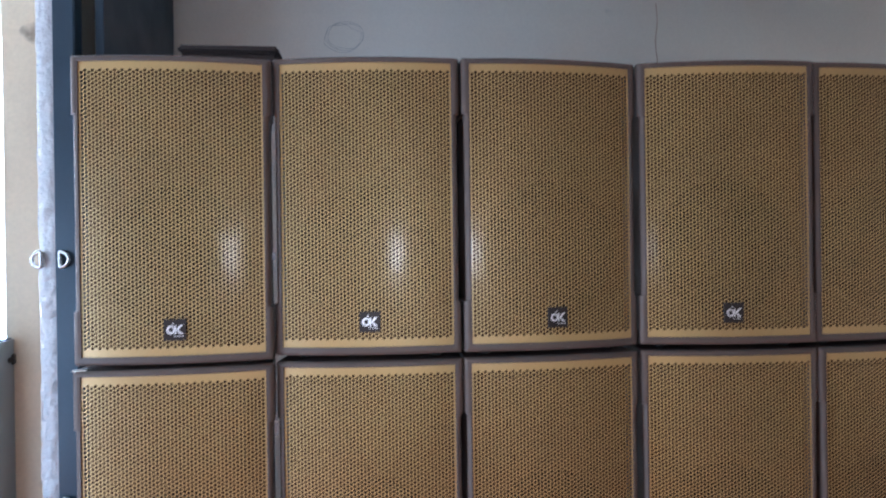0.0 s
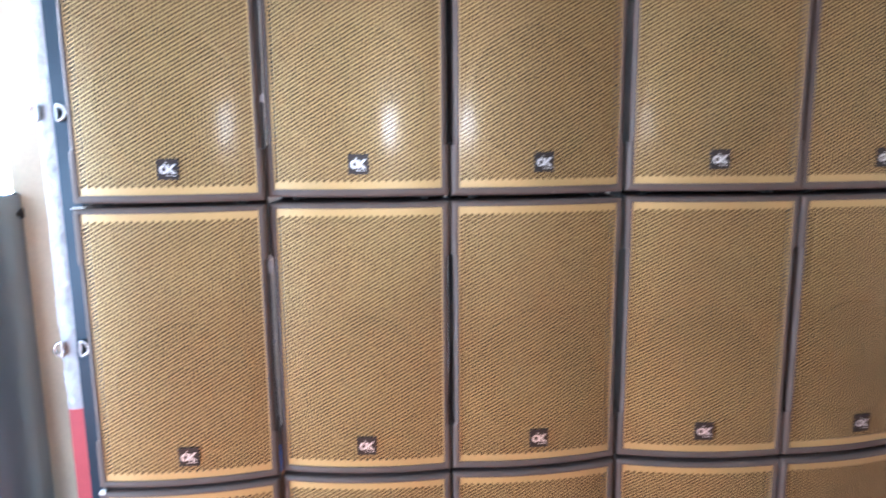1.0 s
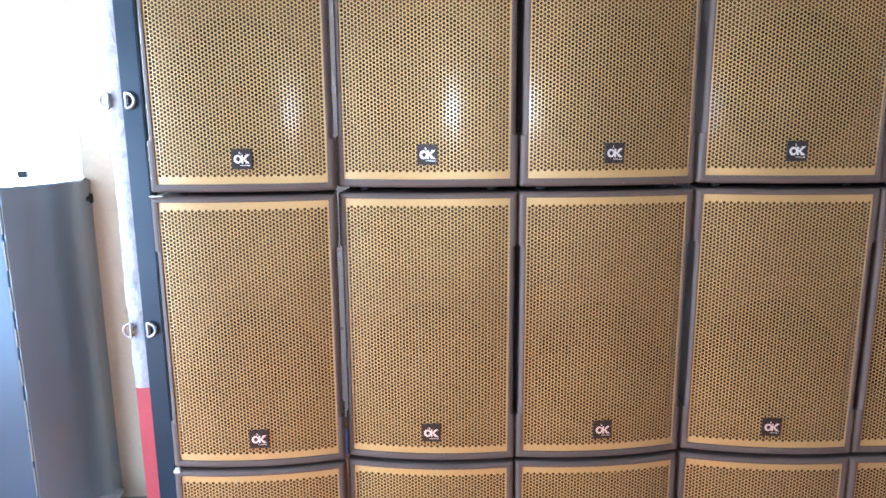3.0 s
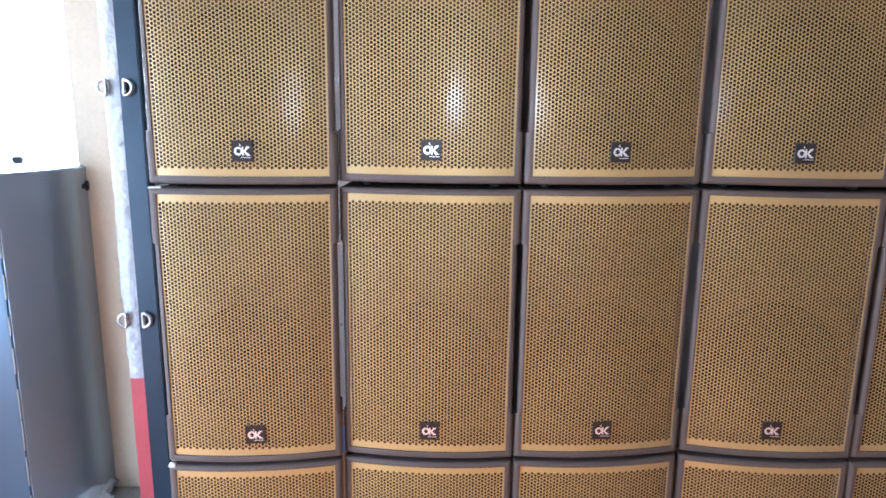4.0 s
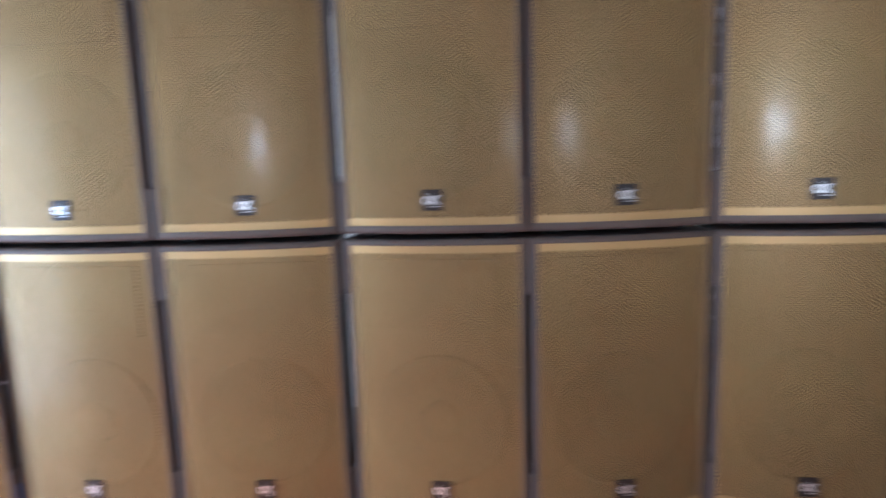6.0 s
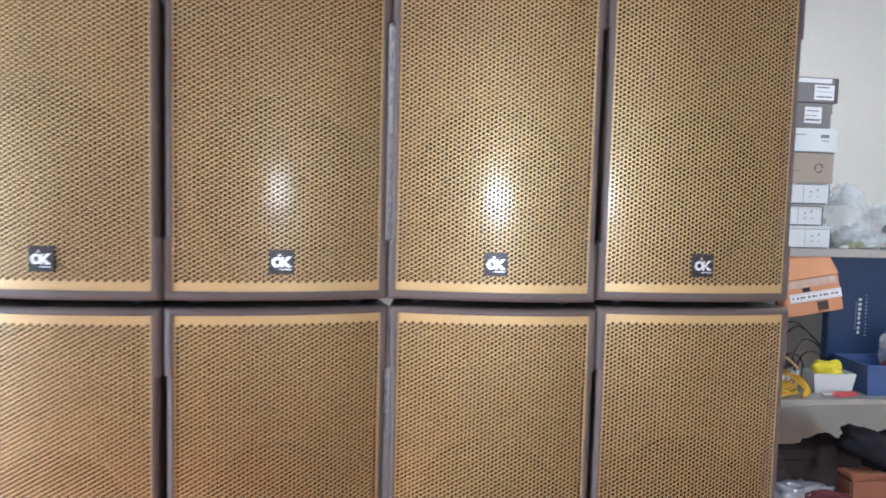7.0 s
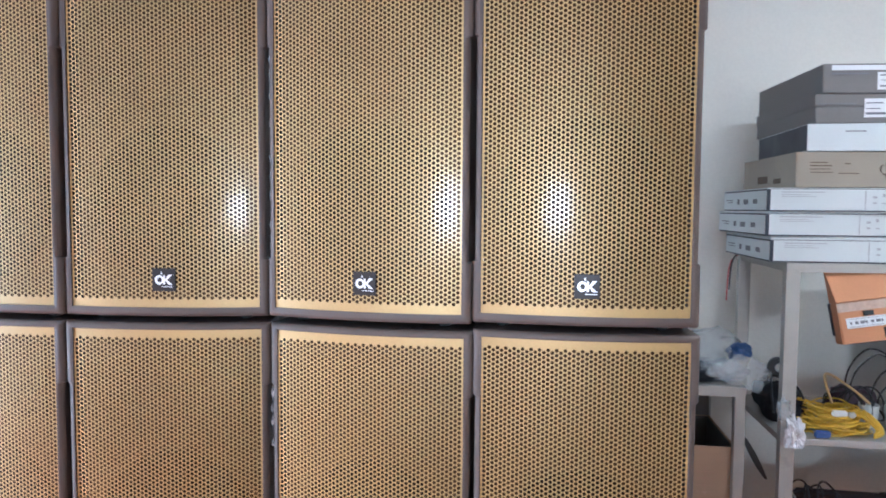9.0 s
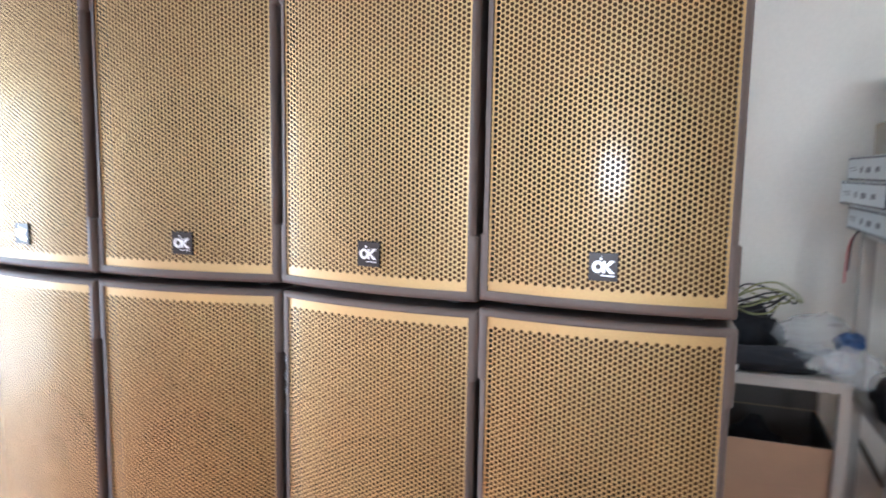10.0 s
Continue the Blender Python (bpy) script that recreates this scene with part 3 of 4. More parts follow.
part("case_lid", box_bm(-0.128, 0.121, -0.053, 0.163, 0.041, 0.06, 0.006), M_BROWNCLOTH, tray)
plug = thing("socket_cap", pose(0.79, 0.05, 0.719 + 0.72 * 2), "small black cap on the top edge of a loudspeaker", "cap")
part("cap", lathe_bm([(0.006, 0.0), (0.006, -0.014), (0.002, -0.016)], 12), M_BLACK, plug, m=pose(0, 0, 0, 90, 0, 0))

# ---- shelving with boxes ----
# the shelving corner is shrunk and shifted to fit the camera's view, 1 unit = 0.918 m
SHELF = Matrix.LocRotScale((0.255, 1.10 - 0.918 * 1.315, 0.162), None, (0.918, 0.918, 0.918))
GROUND = -0.162 / 0.918
SX0, SX1, SY0, SY1 = 3.706, 5.2, 1.315, 1.95
rack = thing("shelving_unit", SHELF @ pose(0, 0, 0), "grey galvanised steel shelving unit crowded with boxes and cables", "shelf")
for x in (SX0, SX1 - 0.05):
    for y in (SY0, SY1 - 0.04):
        bm = box_bm(x, x + 0.05, y, y + 0.003, GROUND, 1.468)
        other = bmesh.ops.create_cube(bm, size=1, matrix=Matrix.LocRotScale((x + (0.0015 if x < 4 else 0.0485), y + 0.0215, 0.734 + GROUND / 2), None, (0.003, 0.037, 1.468 - GROUND)))
        part("post", bm, M_STEEL, rack)
for z in (1.468, 0.802, 0.30):
    tray_bm = box_bm(SX0 + 0.004, SX1 - 0.004, SY0 + 0.004, SY1 - 0.004, z - 0.004, z, 0.0)
    sh = part("shelf_board", tray_bm, M_STEEL, rack)
    deep = 0.034 if z > 1 else 0.024
    part("lip", box_bm(SX0 + 0.0035, SX1 - 0.0035, SY0 - 0.003, SY0 - 0.0005, z - deep, z, 0.001, 1), M_STEEL, sh)
    part("lip", box_bm(SX0 + 0.0035, SX0 + 0.006, SY0 + 0.04, SY1 - 0.045, z - deep, z - 0.0045), M_STEEL, sh)
# dark bent strip, started at the post so that it touches something
part("strap", loops_bm([[(3.752 + 0.055 * q + 0.045 * q * q + a, SY1 - 0.036 + b, 0.6 - 0.19 * q) for a, b in ((0, 0), (0.03 * math.sin(0.4 + 2.4 * q), -0.004), (0.03 * math.sin(0.4 + 2.4 * q), 0.024), (0, 0.028))] for q in (k / 8 for k in range(9))], True, True), M_DARKFLAP, rack, "dark bent strip on the rear post")


def print_lines(parent, x0, z0, y, rows, material=M_GREYPRINT):
    """Unreadable print as thin bars on a front face: (dx, dz, width, height)."""
    for dx, dz, w, h in rows:
        part("print", box_bm(x0 + dx, x0 + dx + w, y - 0.0012, y - 0.0002, z0 + dz, z0 + dz + h), material, parent)


def carton(name, label, x0, x1, z0, z1, y0, y1, turn, material, lid=0.0):
    """A closed flat carton standing at its front left corner; a lid overlaps its upper part."""
    e = thing(name, SHELF @ pose(x0, y0, z0, 0, 0, turn), label, "box", "boxes piled on the shelf")
    w, d, h = x1 - x0, y1 - y0, z1 - z0 - 0.001
    part("carton_body", box_bm(0.002 if lid else 0, w - (0.002 if lid else 0), 0.002 if lid else 0, d, 0, h - (0.002 if lid else 0), 0.0025), material, e)
    if lid:
        part("carton_lid", box_bm(-0.001, w + 0.001, -0.001, d + 0.002, h - lid, h, 0.002), material, e)
    return e


b = carton("carton", "white cardboard product box with navy edges in the pile", 3.646, 4.11, 1.469, 1.566, 1.318, 1.915, 0, M_WHITECARD)
pile = [b]
b = carton("carton", "white cardboard product box with navy edges in the pile", 3.626, 4.069, 1.567, 1.658, 1.315, 1.93, 1.0, M_WHITECARD)
pile.append(b)
b = carton("carton", "white cardboard product box with navy edges in the pile", 3.628, 4.086, 1.659, 1.748, 1.315, 1.92, -0.5, M_WHITECARD)
pile.append(b)
for e in pile:
    w = e.children[0].dimensions.x
    for x0, x1 in ((-0.0012, 0.011), (w - 0.003, w + 0.0012)):
        part("edge_band", box_bm(x0, x1, -0.0012, 0.004, 0.0012, 0.0845), M_DARKCARD, e, "navy printed edge")
    part("edge_band", box_bm(-0.0013, 0.0006, 0.0, 0.59, 0.079, 0.0845), M_DARKCARD, e, "navy printed edge")
    part("edge_band", box_bm(-0.0013, 0.0006, 0.0, 0.59, 0.0012, 0.006), M_DARKCARD, e, "navy printed edge")
    part("edge_band", box_bm(0.0115, w - 0.0115, -0.0012, 0.0006, 0.001, 0.0055), M_DARKCARD, e, "navy printed edge")
    part("edge_band", box_bm(0.0115, w - 0.0115, -0.0012, 0.0006, 0.083, 0.0852), M_DARKCARD, e, "navy printed edge")
    print_lines(e, 0, 0, 0, [(0.05, 0.071, 0.15, 0.003), (0.05, 0.062, 0.1, 0.002), (0.05, 0.055, 0.12, 0.002), (w * 0.74, 0.008, 0.0025, 0.07), (w * 0.8, 0.05, 0.012, 0.008), (w * 0.8, 0.03, 0.012, 0.006), (w * 0.87, 0.055, 0.01, 0.012), (w * 0.87, 0.03, 0.014, 0.004)], M_PALEPRINT)
    for yy, zz, d, h in ((0.12, 0.03, 0.05, 0.018), (0.24, 0.028, 0.06, 0.02), (0.36, 0.028, 0.03, 0.022), (0.46, 0.045, 0.1, 0.004), (0.46, 0.035, 0.08, 0.003)):
        part("print", box_bm(-0.0014, 0.0003, yy, yy + d, zz, zz + h), M_GREYPRINT, e)
tan = carton("carton", "pale tan cardboard carton with faint brown print", 3.724, 4.103, 1.749, 1.881, 1.315, 1.93, 0.4, M_TANCARD)
print_lines(tan, 0, 0, 0, [(0.05, 0.09, 0.06, 0.004), (0.05, 0.078, 0.075, 0.004), (0.05, 0.066, 0.07, 0.003), (0.05, 0.054, 0.08, 0.003), (0.17, 0.085, 0.02, 0.004), (0.15, 0.05, 0.07, 0.003)], M_BROWNPRINT)
for k in range(3):
    cord("mark", [(0.31 + 0.017 * math.cos(a), -0.001, 0.066 + 0.018 * math.sin(a)) for a in (2.1 * k + 0.4 * q for q in range(5))], 0.0026, M_BROWNPRINT, tan)
for yy, zz, d, h in ((0.15, 0.02, 0.08, 0.02), (0.3, 0.025, 0.12, 0.03)):
    part("print", box_bm(-0.0014, 0.0003, yy, yy + d, zz, zz + h), M_BROWNPRINT, tan)
wh = carton("carton", "white cardboard carton with a dark end in the pile", 3.76, 4.108, 1.882, 1.983, 1.315, 1.9, -1.0, M_WHITECARD)
part("end_panel", box_bm(-0.0016, 0.0004, 0.002, 0.575, 0.002, 0.097), M_DARKCARD, wh, "dark navy end panel")
print_lines(wh, 0, 0, 0, [(0.13, 0.07, 0.07, 0.004), (0.27, 0.06, 0.038, 0.014), (0.275, 0.045, 0.03, 0.004)])
g2 = carton("carton", "grey-brown cardboard carton with a white paper label", 3.783, 4.084, 1.984, 2.09, 1.315, 1.93, 1.5, M_GREYCARD, 0.045)
part("paper_label", box_bm(0.17, 0.25, -0.0022, -0.0012, 0.02, 0.088), M_PAPER, g2, "torn white label")
print_lines(g2, 0, 0, -0.002, [(0.01, 0.068, 0.13, 0.003), (0.175, 0.07, 0.06, 0.004), (0.175, 0.05, 0.05, 0.003), (0.175, 0.03, 0.07, 0.008)])
g1 = carton("carton", "grey-brown cardboard carton with a white sealing strip and label", 3.806, 4.112, 2.092, 2.2, 1.315, 1.93, 3.0, M_GREYCARD)
part("print", box_bm(0.288, 0.305, -0.0016, -0.0004, 0.002, 0.104), M_DARKFLAP, g1, "dark printed band")
part("paper_label", box_bm(0.03, 0.272, -0.0022, -0.0012, 0.083, 0.101), M_PAPER, g1, "white sealing strip")
part("paper_label", box_bm(0.19, 0.285, -0.0028, -0.0018, 0.012, 0.075), M_PAPER, g1, "white paper label")
print_lines(g1, 0, 0, -0.0024, [(0.2, 0.062, 0.06, 0.005), (0.2, 0.045, 0.07, 0.002), (0.2, 0.022, 0.075, 0.006), (0.03, 0.068, 0.13, 0.005)])

# clear bags on the top board
brng = random.Random(77)
BAGS = (
    (4.31, 1.5, 0.125, 0.13, 0.265, "crumpled clear plastic bag of white parts on the shelf", (M_WHITEPLASTIC, M_STEEL, M_STEEL)),
    (4.5, 1.47, 0.125, 0.12, 0.185, "clear plastic bag of brown parts on the shelf", (M_REDBROWN, M_WHITEPLASTIC, M_REDBROWN)),
    (4.285, 1.355, 0.125, 0.035, 0.078, "flat clear plastic bag of small parts on the shelf", (M_STEEL, M_GREENCABLE, M_WHITEPLASTIC)),
)
for k, (x, y, sx, sy, sz, label, inside) in enumerate(BAGS):
    e = thing("plastic_bag", SHELF @ pose(x, y, 1.469), label, "bag", "clear plastic bags")
    part("bag_film", lump_bm(sx, sy, sz, 3 + k, 0.5, 3), M_CRINKLE, e, smooth=True)
    part("crown", lump_bm(sx * 0.45, sy * 0.45, sz * 0.35, 23 + k, 0.6, 4), M_CRINKLE, e, "knotted top of the bag", pose(-0.3 * sx, -0.2 * sy, sz * 0.72), True)
    for q in range(9):
        u, v = brng.uniform(-0.7, 0.7), brng.uniform(-0.5, 0.3)
        h = sz * brng.uniform(0.2, 0.55) * (1 - 0.5 * abs(u))
        part("contents", lump_bm(sx * brng.uniform(0.12, 0.24), sy * 0.25, h, 40 + 9 * k + q, 0.6, 5, 3), inside[q % 3], e, m=pose(sx * u, sy * v, 0.003, 0, brng.uniform(-20, 20), 0), smooth=True)
e = thing("dark_bundle", SHELF @ pose(4.75, 1.57, 1.469), "dark blue-black cloth bundle on the top shelf", "bundle")
part("cloth", lump_bm(0.13, 0.15, 0.15, 17, 0.35, 4), M_BLACKCLOTH, e, smooth=True)

# orange carton before the top board, placed, tilted and flattened to fit the camera's view
oc = thing("orange_carton", SHELF @ pose(3.885, 1.243, 1.178, -8, -8.5, 2), "worn orange-brown cardboard carton at the shelf edge", "box")
part("carton_body", box_bm(0, 0.265, 0, 0.062, 0, 0.15, 0.004), M_ORANGECARD, oc)
part("flap", box_bm(0.0, 0.265, 0, 0.14, 0, 0.004), M_ORANGECARD, oc, "bent upper flap", pose(0, 0.0, 0.1515, 64, 0, 0))
for x in (0.0, 0.262):
    part("side_wing", loops_bm([[(xx, 0.004, 0.1512), (xx, 0.058, 0.1512), (xx, 0.0595, 0.272)] for xx in (x, x + 0.003)], True, True), M_ORANGECARD, oc)
part("tape", box_bm(-0.001, 0.25, -0.0022, -0.001, 0.116, 0.149), M_CLEARTAPE, oc, "glossy packing tape")
part("paper_label", box_bm(0.022, 0.264, -0.003, -0.0018, 0.055, 0.093), M_PAPER, oc, "white paper label strip")
print_lines(oc, 0, 0, -0.0028, [(0.034 + 0.018 * k, 0.069, 0.006 + 0.0045 * (k % 3), 0.01) for k in range(12)], M_GREYPRINT)
print_lines(oc, 0, 0, -0.0028, [(0.027, 0.087, 0.23, 0.002), (0.027, 0.059, 0.23, 0.002)], M_PALEPRINT)
part("print", box_bm(0.085, 0.12, -0.0046, -0.0034, 0.096, 0.114), M_BLACK, oc, "dark printed block")
part("print", box_bm(0.145, 0.195, -0.0024, -0.0012, 0.01, 0.048), M_BROWNCLOTH, oc, "dark printed block")
part("backing", box_bm(-0.004, -0.0005, 0.05, 0.066, 0.03, 0.15, 0.001), M_DARKCARD, oc, "dark torn side edge")

# things on the middle board
nb = thing("navy_box", SHELF @ pose(4.352, 1.62, 0.803, 0, 0, -2), "large navy blue product box with pale vertical print", "box")
part("carton_body", box_bm(0, 0.395, 0, 0.05, 0, 0.62, 0.004), M_NAVY, nb)
prng = random.Random(3)
for z in (0.235, 0.257, 0.282, 0.305, 0.327, 0.35, 0.372, 0.397):
    part("print", box_bm(0.15, 0.15 + prng.uniform(0.012, 0.017), -0.0012, -0.0002, z, z + prng.uniform(0.012, 0.017)), M_PAPER, nb)
for k in range(12):
    part("print", box_bm(0.186, 0.186 + prng.uniform(0.006, 0.011), -0.0012, -0.0002, 0.225 + k * 0.018, 0.225 + k * 0.018 + prng.uniform(0.003, 0.007)), M_PALEPRINT, nb)
part("line", box_bm(0.138, 0.14, -0.0012, -0.0002, 0.255, 0.395), M_PALEPRINT, nb)
tb = thing("teal_box", SHELF @ pose(4.757, 1.6, 0.803), "teal blue cardboard box on the middle shelf", "box")
part("carton_body", box_bm(0, 0.14, 0, 0.25, 0, 0.6, 0.004), M_TEAL, tb)
part("paper_label", box_bm(0.018, 0.1, -0.0014, -0.0002, 0.27, 0.345), M_PAPER, tb, "white paper label")
print_lines(tb, 0, 0, -0.0014, [(0.026, 0.33, 0.06, 0.004), (0.026, 0.315, 0.05, 0.003), (0.026, 0.29, 0.055, 0.008)])

coil = thing("yellow_cable", SHELF @ pose(3.945, 1.42, 0.804), "messy coil of bright yellow electric cable", "cable")
crng = random.Random(9)
for k in range(40):
    lift = k / 39
    rx, ry = crng.uniform(0.075, 0.145) * (1 - 0.2 * lift), crng.uniform(0.04, 0.085)
    ox, oy = crng.uniform(-0.02, 0.02) - 0.03 * lift, crng.uniform(-0.012, 0.012) + 0.015 * lift
    lean, side, ph = crng.uniform(-0.03, 0.03), crng.uniform(-0.02, 0.02), crng.uniform(0, 6.28)
    pts = [(ox + rx * math.cos(a) + crng.uniform(-0.008, 0.008), oy + ry * math.sin(a) + crng.uniform(-0.006, 0.006), max(0.004, 0.004 + 0.085 * lift + lean * math.cos(a) + side * math.sin(a) + crng.uniform(-0.004, 0.004))) for a in (q * math.pi / 6 + ph for q in range(12))]
    cord("strand", pts, 0.0031, M_YELLOW, coil, cyclic=True)
for k in range(9):
    w = crng.uniform(-0.012, 0.012)
    cord("strand", [(0.03 + w, -0.03, 0.085), (0.08 + 0.5 * w, -0.06 + w, 0.1 - 0.004 * k), (0.125 + w, -0.07, 0.06 - 0.005 * k), (0.14, -0.06 + w, 0.02 + 0.003 * k), (0.1, -0.085, 0.006 + 0.002 * k)], 0.0031, M_YELLOW, coil)
cord("tie", [(0.0, 0.045, 0.10), (-0.012, 0.07, 0.16), (-0.018, 0.075, 0.205), (0.0, 0.07, 0.208), (0.03, 0.05, 0.19), (0.075, 0.01, 0.155), (0.112, -0.02, 0.118)], 0.0058, M_TAN_ROPE, coil, "tan cord tied round the coil")
part("plug", box_bm(-0.05, 0.005, -0.088, -0.07, 0.082, 0.105, 0.005), M_WHITEPLASTIC, coil, "white plug")
part("socket", box_bm(0.006, 0.035, -0.09, -0.07, 0.08, 0.1, 0.005), M_STEEL, coil, "grey socket end")
part("plug", box_bm(-0.115, -0.055, -0.1, -0.085, 0.0, 0.03, 0.006), M_BLUEPLASTIC, coil, "blue plug")

kn = thing("black_cables", SHELF @ pose(4.02, 1.62, 0.804), "tangle of thin black cables on the middle shelf", "cable")
krng = random.Random(21)
LOOPS = (
    ((0.07, -0.02, 0.004), (0.04, -0.03, 0.14), (0.05, -0.04, 0.24), (0.11, -0.03, 0.315), (0.18, -0.02, 0.31), (0.25, -0.03, 0.24), (0.285, -0.05, 0.19)),
    ((0.075, -0.03, 0.004), (0.05, -0.05, 0.13), (0.065, -0.06, 0.225), (0.125, -0.05, 0.29), (0.17, -0.05, 0.3), (0.23, -0.06, 0.25), (0.27, -0.07, 0.2)),
    ((0.12, -0.04, 0.004), (0.125, -0.06, 0.1), (0.135, -0.07, 0.18), (0.18, -0.06, 0.235), (0.23, -0.06, 0.225), (0.28, -0.07, 0.18)),
    ((0.2, -0.05, 0.003), (0.15, -0.07, 0.08), (0.16, -0.08, 0.15), (0.21, -0.08, 0.18), (0.285, -0.09, 0.15)),
)
for pts in LOOPS:
    cord("strand", [(x - 0.015, y, z * 0.92) for x, y, z in pts], 0.0034, M_BLACK, kn)
for k in range(5):
    cx, r = krng.uniform(-0.04, 0.1), krng.uniform(0.05, 0.09)
    cord("strand", [(cx + r * math.cos(a), -0.1 + 0.03 * math.sin(a * 1.3 + k), max(0.005, 0.075 + 0.07 * math.sin(a) + 0.02 * math.cos(2 * a + k))) for a in (q * math.pi / 5 for q in range(10))], 0.0036, M_BLACK, kn, cyclic=True)
part("adapter", lump_bm(0.11, 0.07, 0.15, 31, 0.3, 3), M_PLUM, kn, "dark plum wrapped adapter", pose(0.06, 0, 0), True)
dk = thing("black_cloth", SHELF @ pose(3.80, 1.62, 0.804), "heap of black cables and cloth on the shelf", "cloth")
part("cloth", lump_bm(0.085, 0.2, 0.14, 41, 0.3, 3), M_BLACKCLOTH, dk, smooth=True)
cord("strand", [(-0.07, -0.15, 0.05), (-0.06, -0.08, 0.17), (-0.03, -0.1, 0.185), (0.03, -0.14, 0.14), (0.05, -0.2, 0.02)], 0.005, M_BLACK, dk)
roll = thing("tape_roll", SHELF @ pose(3.825, 1.70, 0.985), "black tape roll standing on the cloth heap", "tape")
part("roll", loops_bm([[(r * math.cos(a), y, r * math.sin(a)) for a in (q * math.pi / 12 for q in range(24))] for r, y in ((0.044, 0), (0.044, 0.024), (0.02, 0.024), (0.02, 0), (0.044, 0))]), M_BLACK, roll)
part("core", loops_bm([[(r * math.cos(a), y, r * math.sin(a)) for a in (q * math.pi / 12 for q in range(24))] for r, y in ((0.0198, 0.001), (0.0198, 0.023), (0.017, 0.023), (0.017, 0.001), (0.0198, 0.001))]), M_PALEPRINT, roll, "pale cardboard core")

wt = thing("white_tub", SHELF @ pose(4.25, 1.46, 0.803, 0, 0, -6), "white plastic tub with gloves and tools inside", "tub")
rim = [(-0.098, -0.055), (0.098, -0.055), (0.098, 0.055), (-0.098, 0.055)]
part("tub_wall", loops_bm([[(x * 0.85, y * 0.85, 0.0) for x, y in rim], [(x, y, 0.09) for x, y in rim], [(x * 0.96, y * 0.94, 0.09) for x, y in rim], [(x * 0.82, y * 0.8, 0.004) for x, y in rim]], True, True), M_WHITEPLASTIC, wt)
gl = thing("yellow_glove", SHELF @ pose(4.248, 1.465, 0.858), "bright yellow work glove lying on the tub", "glove")
part("glove", lump_bm(0.075, 0.045, 0.09, 51, 0.4, 4), M_YELLOWCLOTH, gl, smooth=True)
wc = thing("white_cup", SHELF @ pose(4.112, 1.53, 0.803), "small white plastic cup beside the cable coil", "cup")
part("cup_wall", loops_bm([[(r * math.cos(a), r * math.sin(a), z) for a in (q * math.pi / 8 for q in range(16))] for r, z in ((0.03, 0), (0.038, 0.085), (0.035, 0.085), (0.028, 0.004))], True, True), M_WHITEPLASTIC, wc, smooth=False)
rt = thing("red_pliers", SHELF @ pose(4.195, 1.35, 0.804, 0, 0, 4), "red handled pliers lying at the shelf edge", "tool")
part("handle", box_bm(0.0, 0.12, -0.012, 0.004, 0, 0.022, 0.006), M_RED, rt)
part("handle", box_bm(0.0, 0.12, 0.008, 0.022, 0, 0.02, 0.006), M_RED, rt)
part("jaws", box_bm(-0.05, 0.0, -0.004, 0.016, 0.004, 0.018, 0.004), M_CHROME, rt)
bt = thing("blue_crate", SHELF @ pose(4.365, 1.36, 0.803, 0, 0, -3), "blue plastic crate on the middle shelf", "crate")
rim = [(0, 0), (0.42, 0), (0.42, 0.24), (0, 0.24)]
part("crate_wall", loops_bm([[(0.21 + (x - 0.21) * 0.92, 0.12 + (y - 0.12) * 0.9, 0.0) for x, y in rim], [(x, y, 0.14) for x, y in rim], [(0.21 + (x - 0.21) * 0.97, 0.12 + (y - 0.12) * 0.95, 0.14) for x, y in rim], [(0.21 + (x - 0.21) * 0.9, 0.12 + (y - 0.12) * 0.88, 0.005) for x, y in rim]], True, True), M_BLUEPLASTIC, bt)
part("lip", box_bm(-0.005, 0.425, -0.008, 0.0, 0.125, 0.142, 0.003), M_BLUEPLASTIC, bt)
rc = thing("red_cloth", SHELF @ pose(4.6, 1.46, 0.809), "red cloth lying in the blue crate", "cloth")
part("cloth", lump_bm(0.13, 0.07, 0.145, 141, 0.3, 3), M_DARKRED, rc, smooth=True)
bb = thing("plastic_bag", SHELF @ pose(4.66, 1.47, 0.885), "crumpled clear plastic bag in the blue crate", "bag", "clear plastic bags")
part("bag_film", lump_bm(0.14, 0.09, 0.22, 61, 0.5, 3), M_CRINKLE, bb, smooth=True)
fb = thing("film_scrap", SHELF @ pose(3.752, 1.302, 0.770), "shiny torn plastic scrap on the shelf corner", "film")
part("film", lump_bm(0.036, 0.012, 0.115, 71, 0.6, 7, 5), M_FOIL, fb)
part("tail", lump_bm(0.03, 0.014, 0.085, 72, 0.6, 6), M_CRINKLE, fb, "clear upper tail", pose(-0.035, 0.012, 0.1), True)

# lower board: bags and clutter
items = [("dark_bag", "dark brown cloth bag on the lower shelf", 4.33, 1.55, 0.2, 0.13, 0.25, M_BROWNCLOTH, 83), ("black_bag", "black folded bag on the lower shelf", 4.62, 1.45, 0.18, 0.12, 0.30, M_BLACKCLOTH, 85)]
for name, label, x, y, sx, sy, sz, mt, seed in items:
    e = thing(name, SHELF @ pose(x, y, 0.301), label, "bag", "bags on the lower shelf")
    part("cloth", lump_bm(sx, sy, sz, seed, 0.35, 4), mt, e, smooth=True)
e = thing("black_pouch", SHELF @ pose(4.45, 1.40, 0.49, 0, 24, -8), "black padded pouch lying on a brown bag", "pouch")
part("pouch", lump_bm(0.2, 0.06, 0.13, 91, 0.3, 3), M_BLACKCLOTH, e, smooth=True)
e = thing("orange_case", SHELF @ pose(4.46, 1.345, 0.301, 0, 0, 3), "faded red-brown cardboard case on the lower shelf", "case")
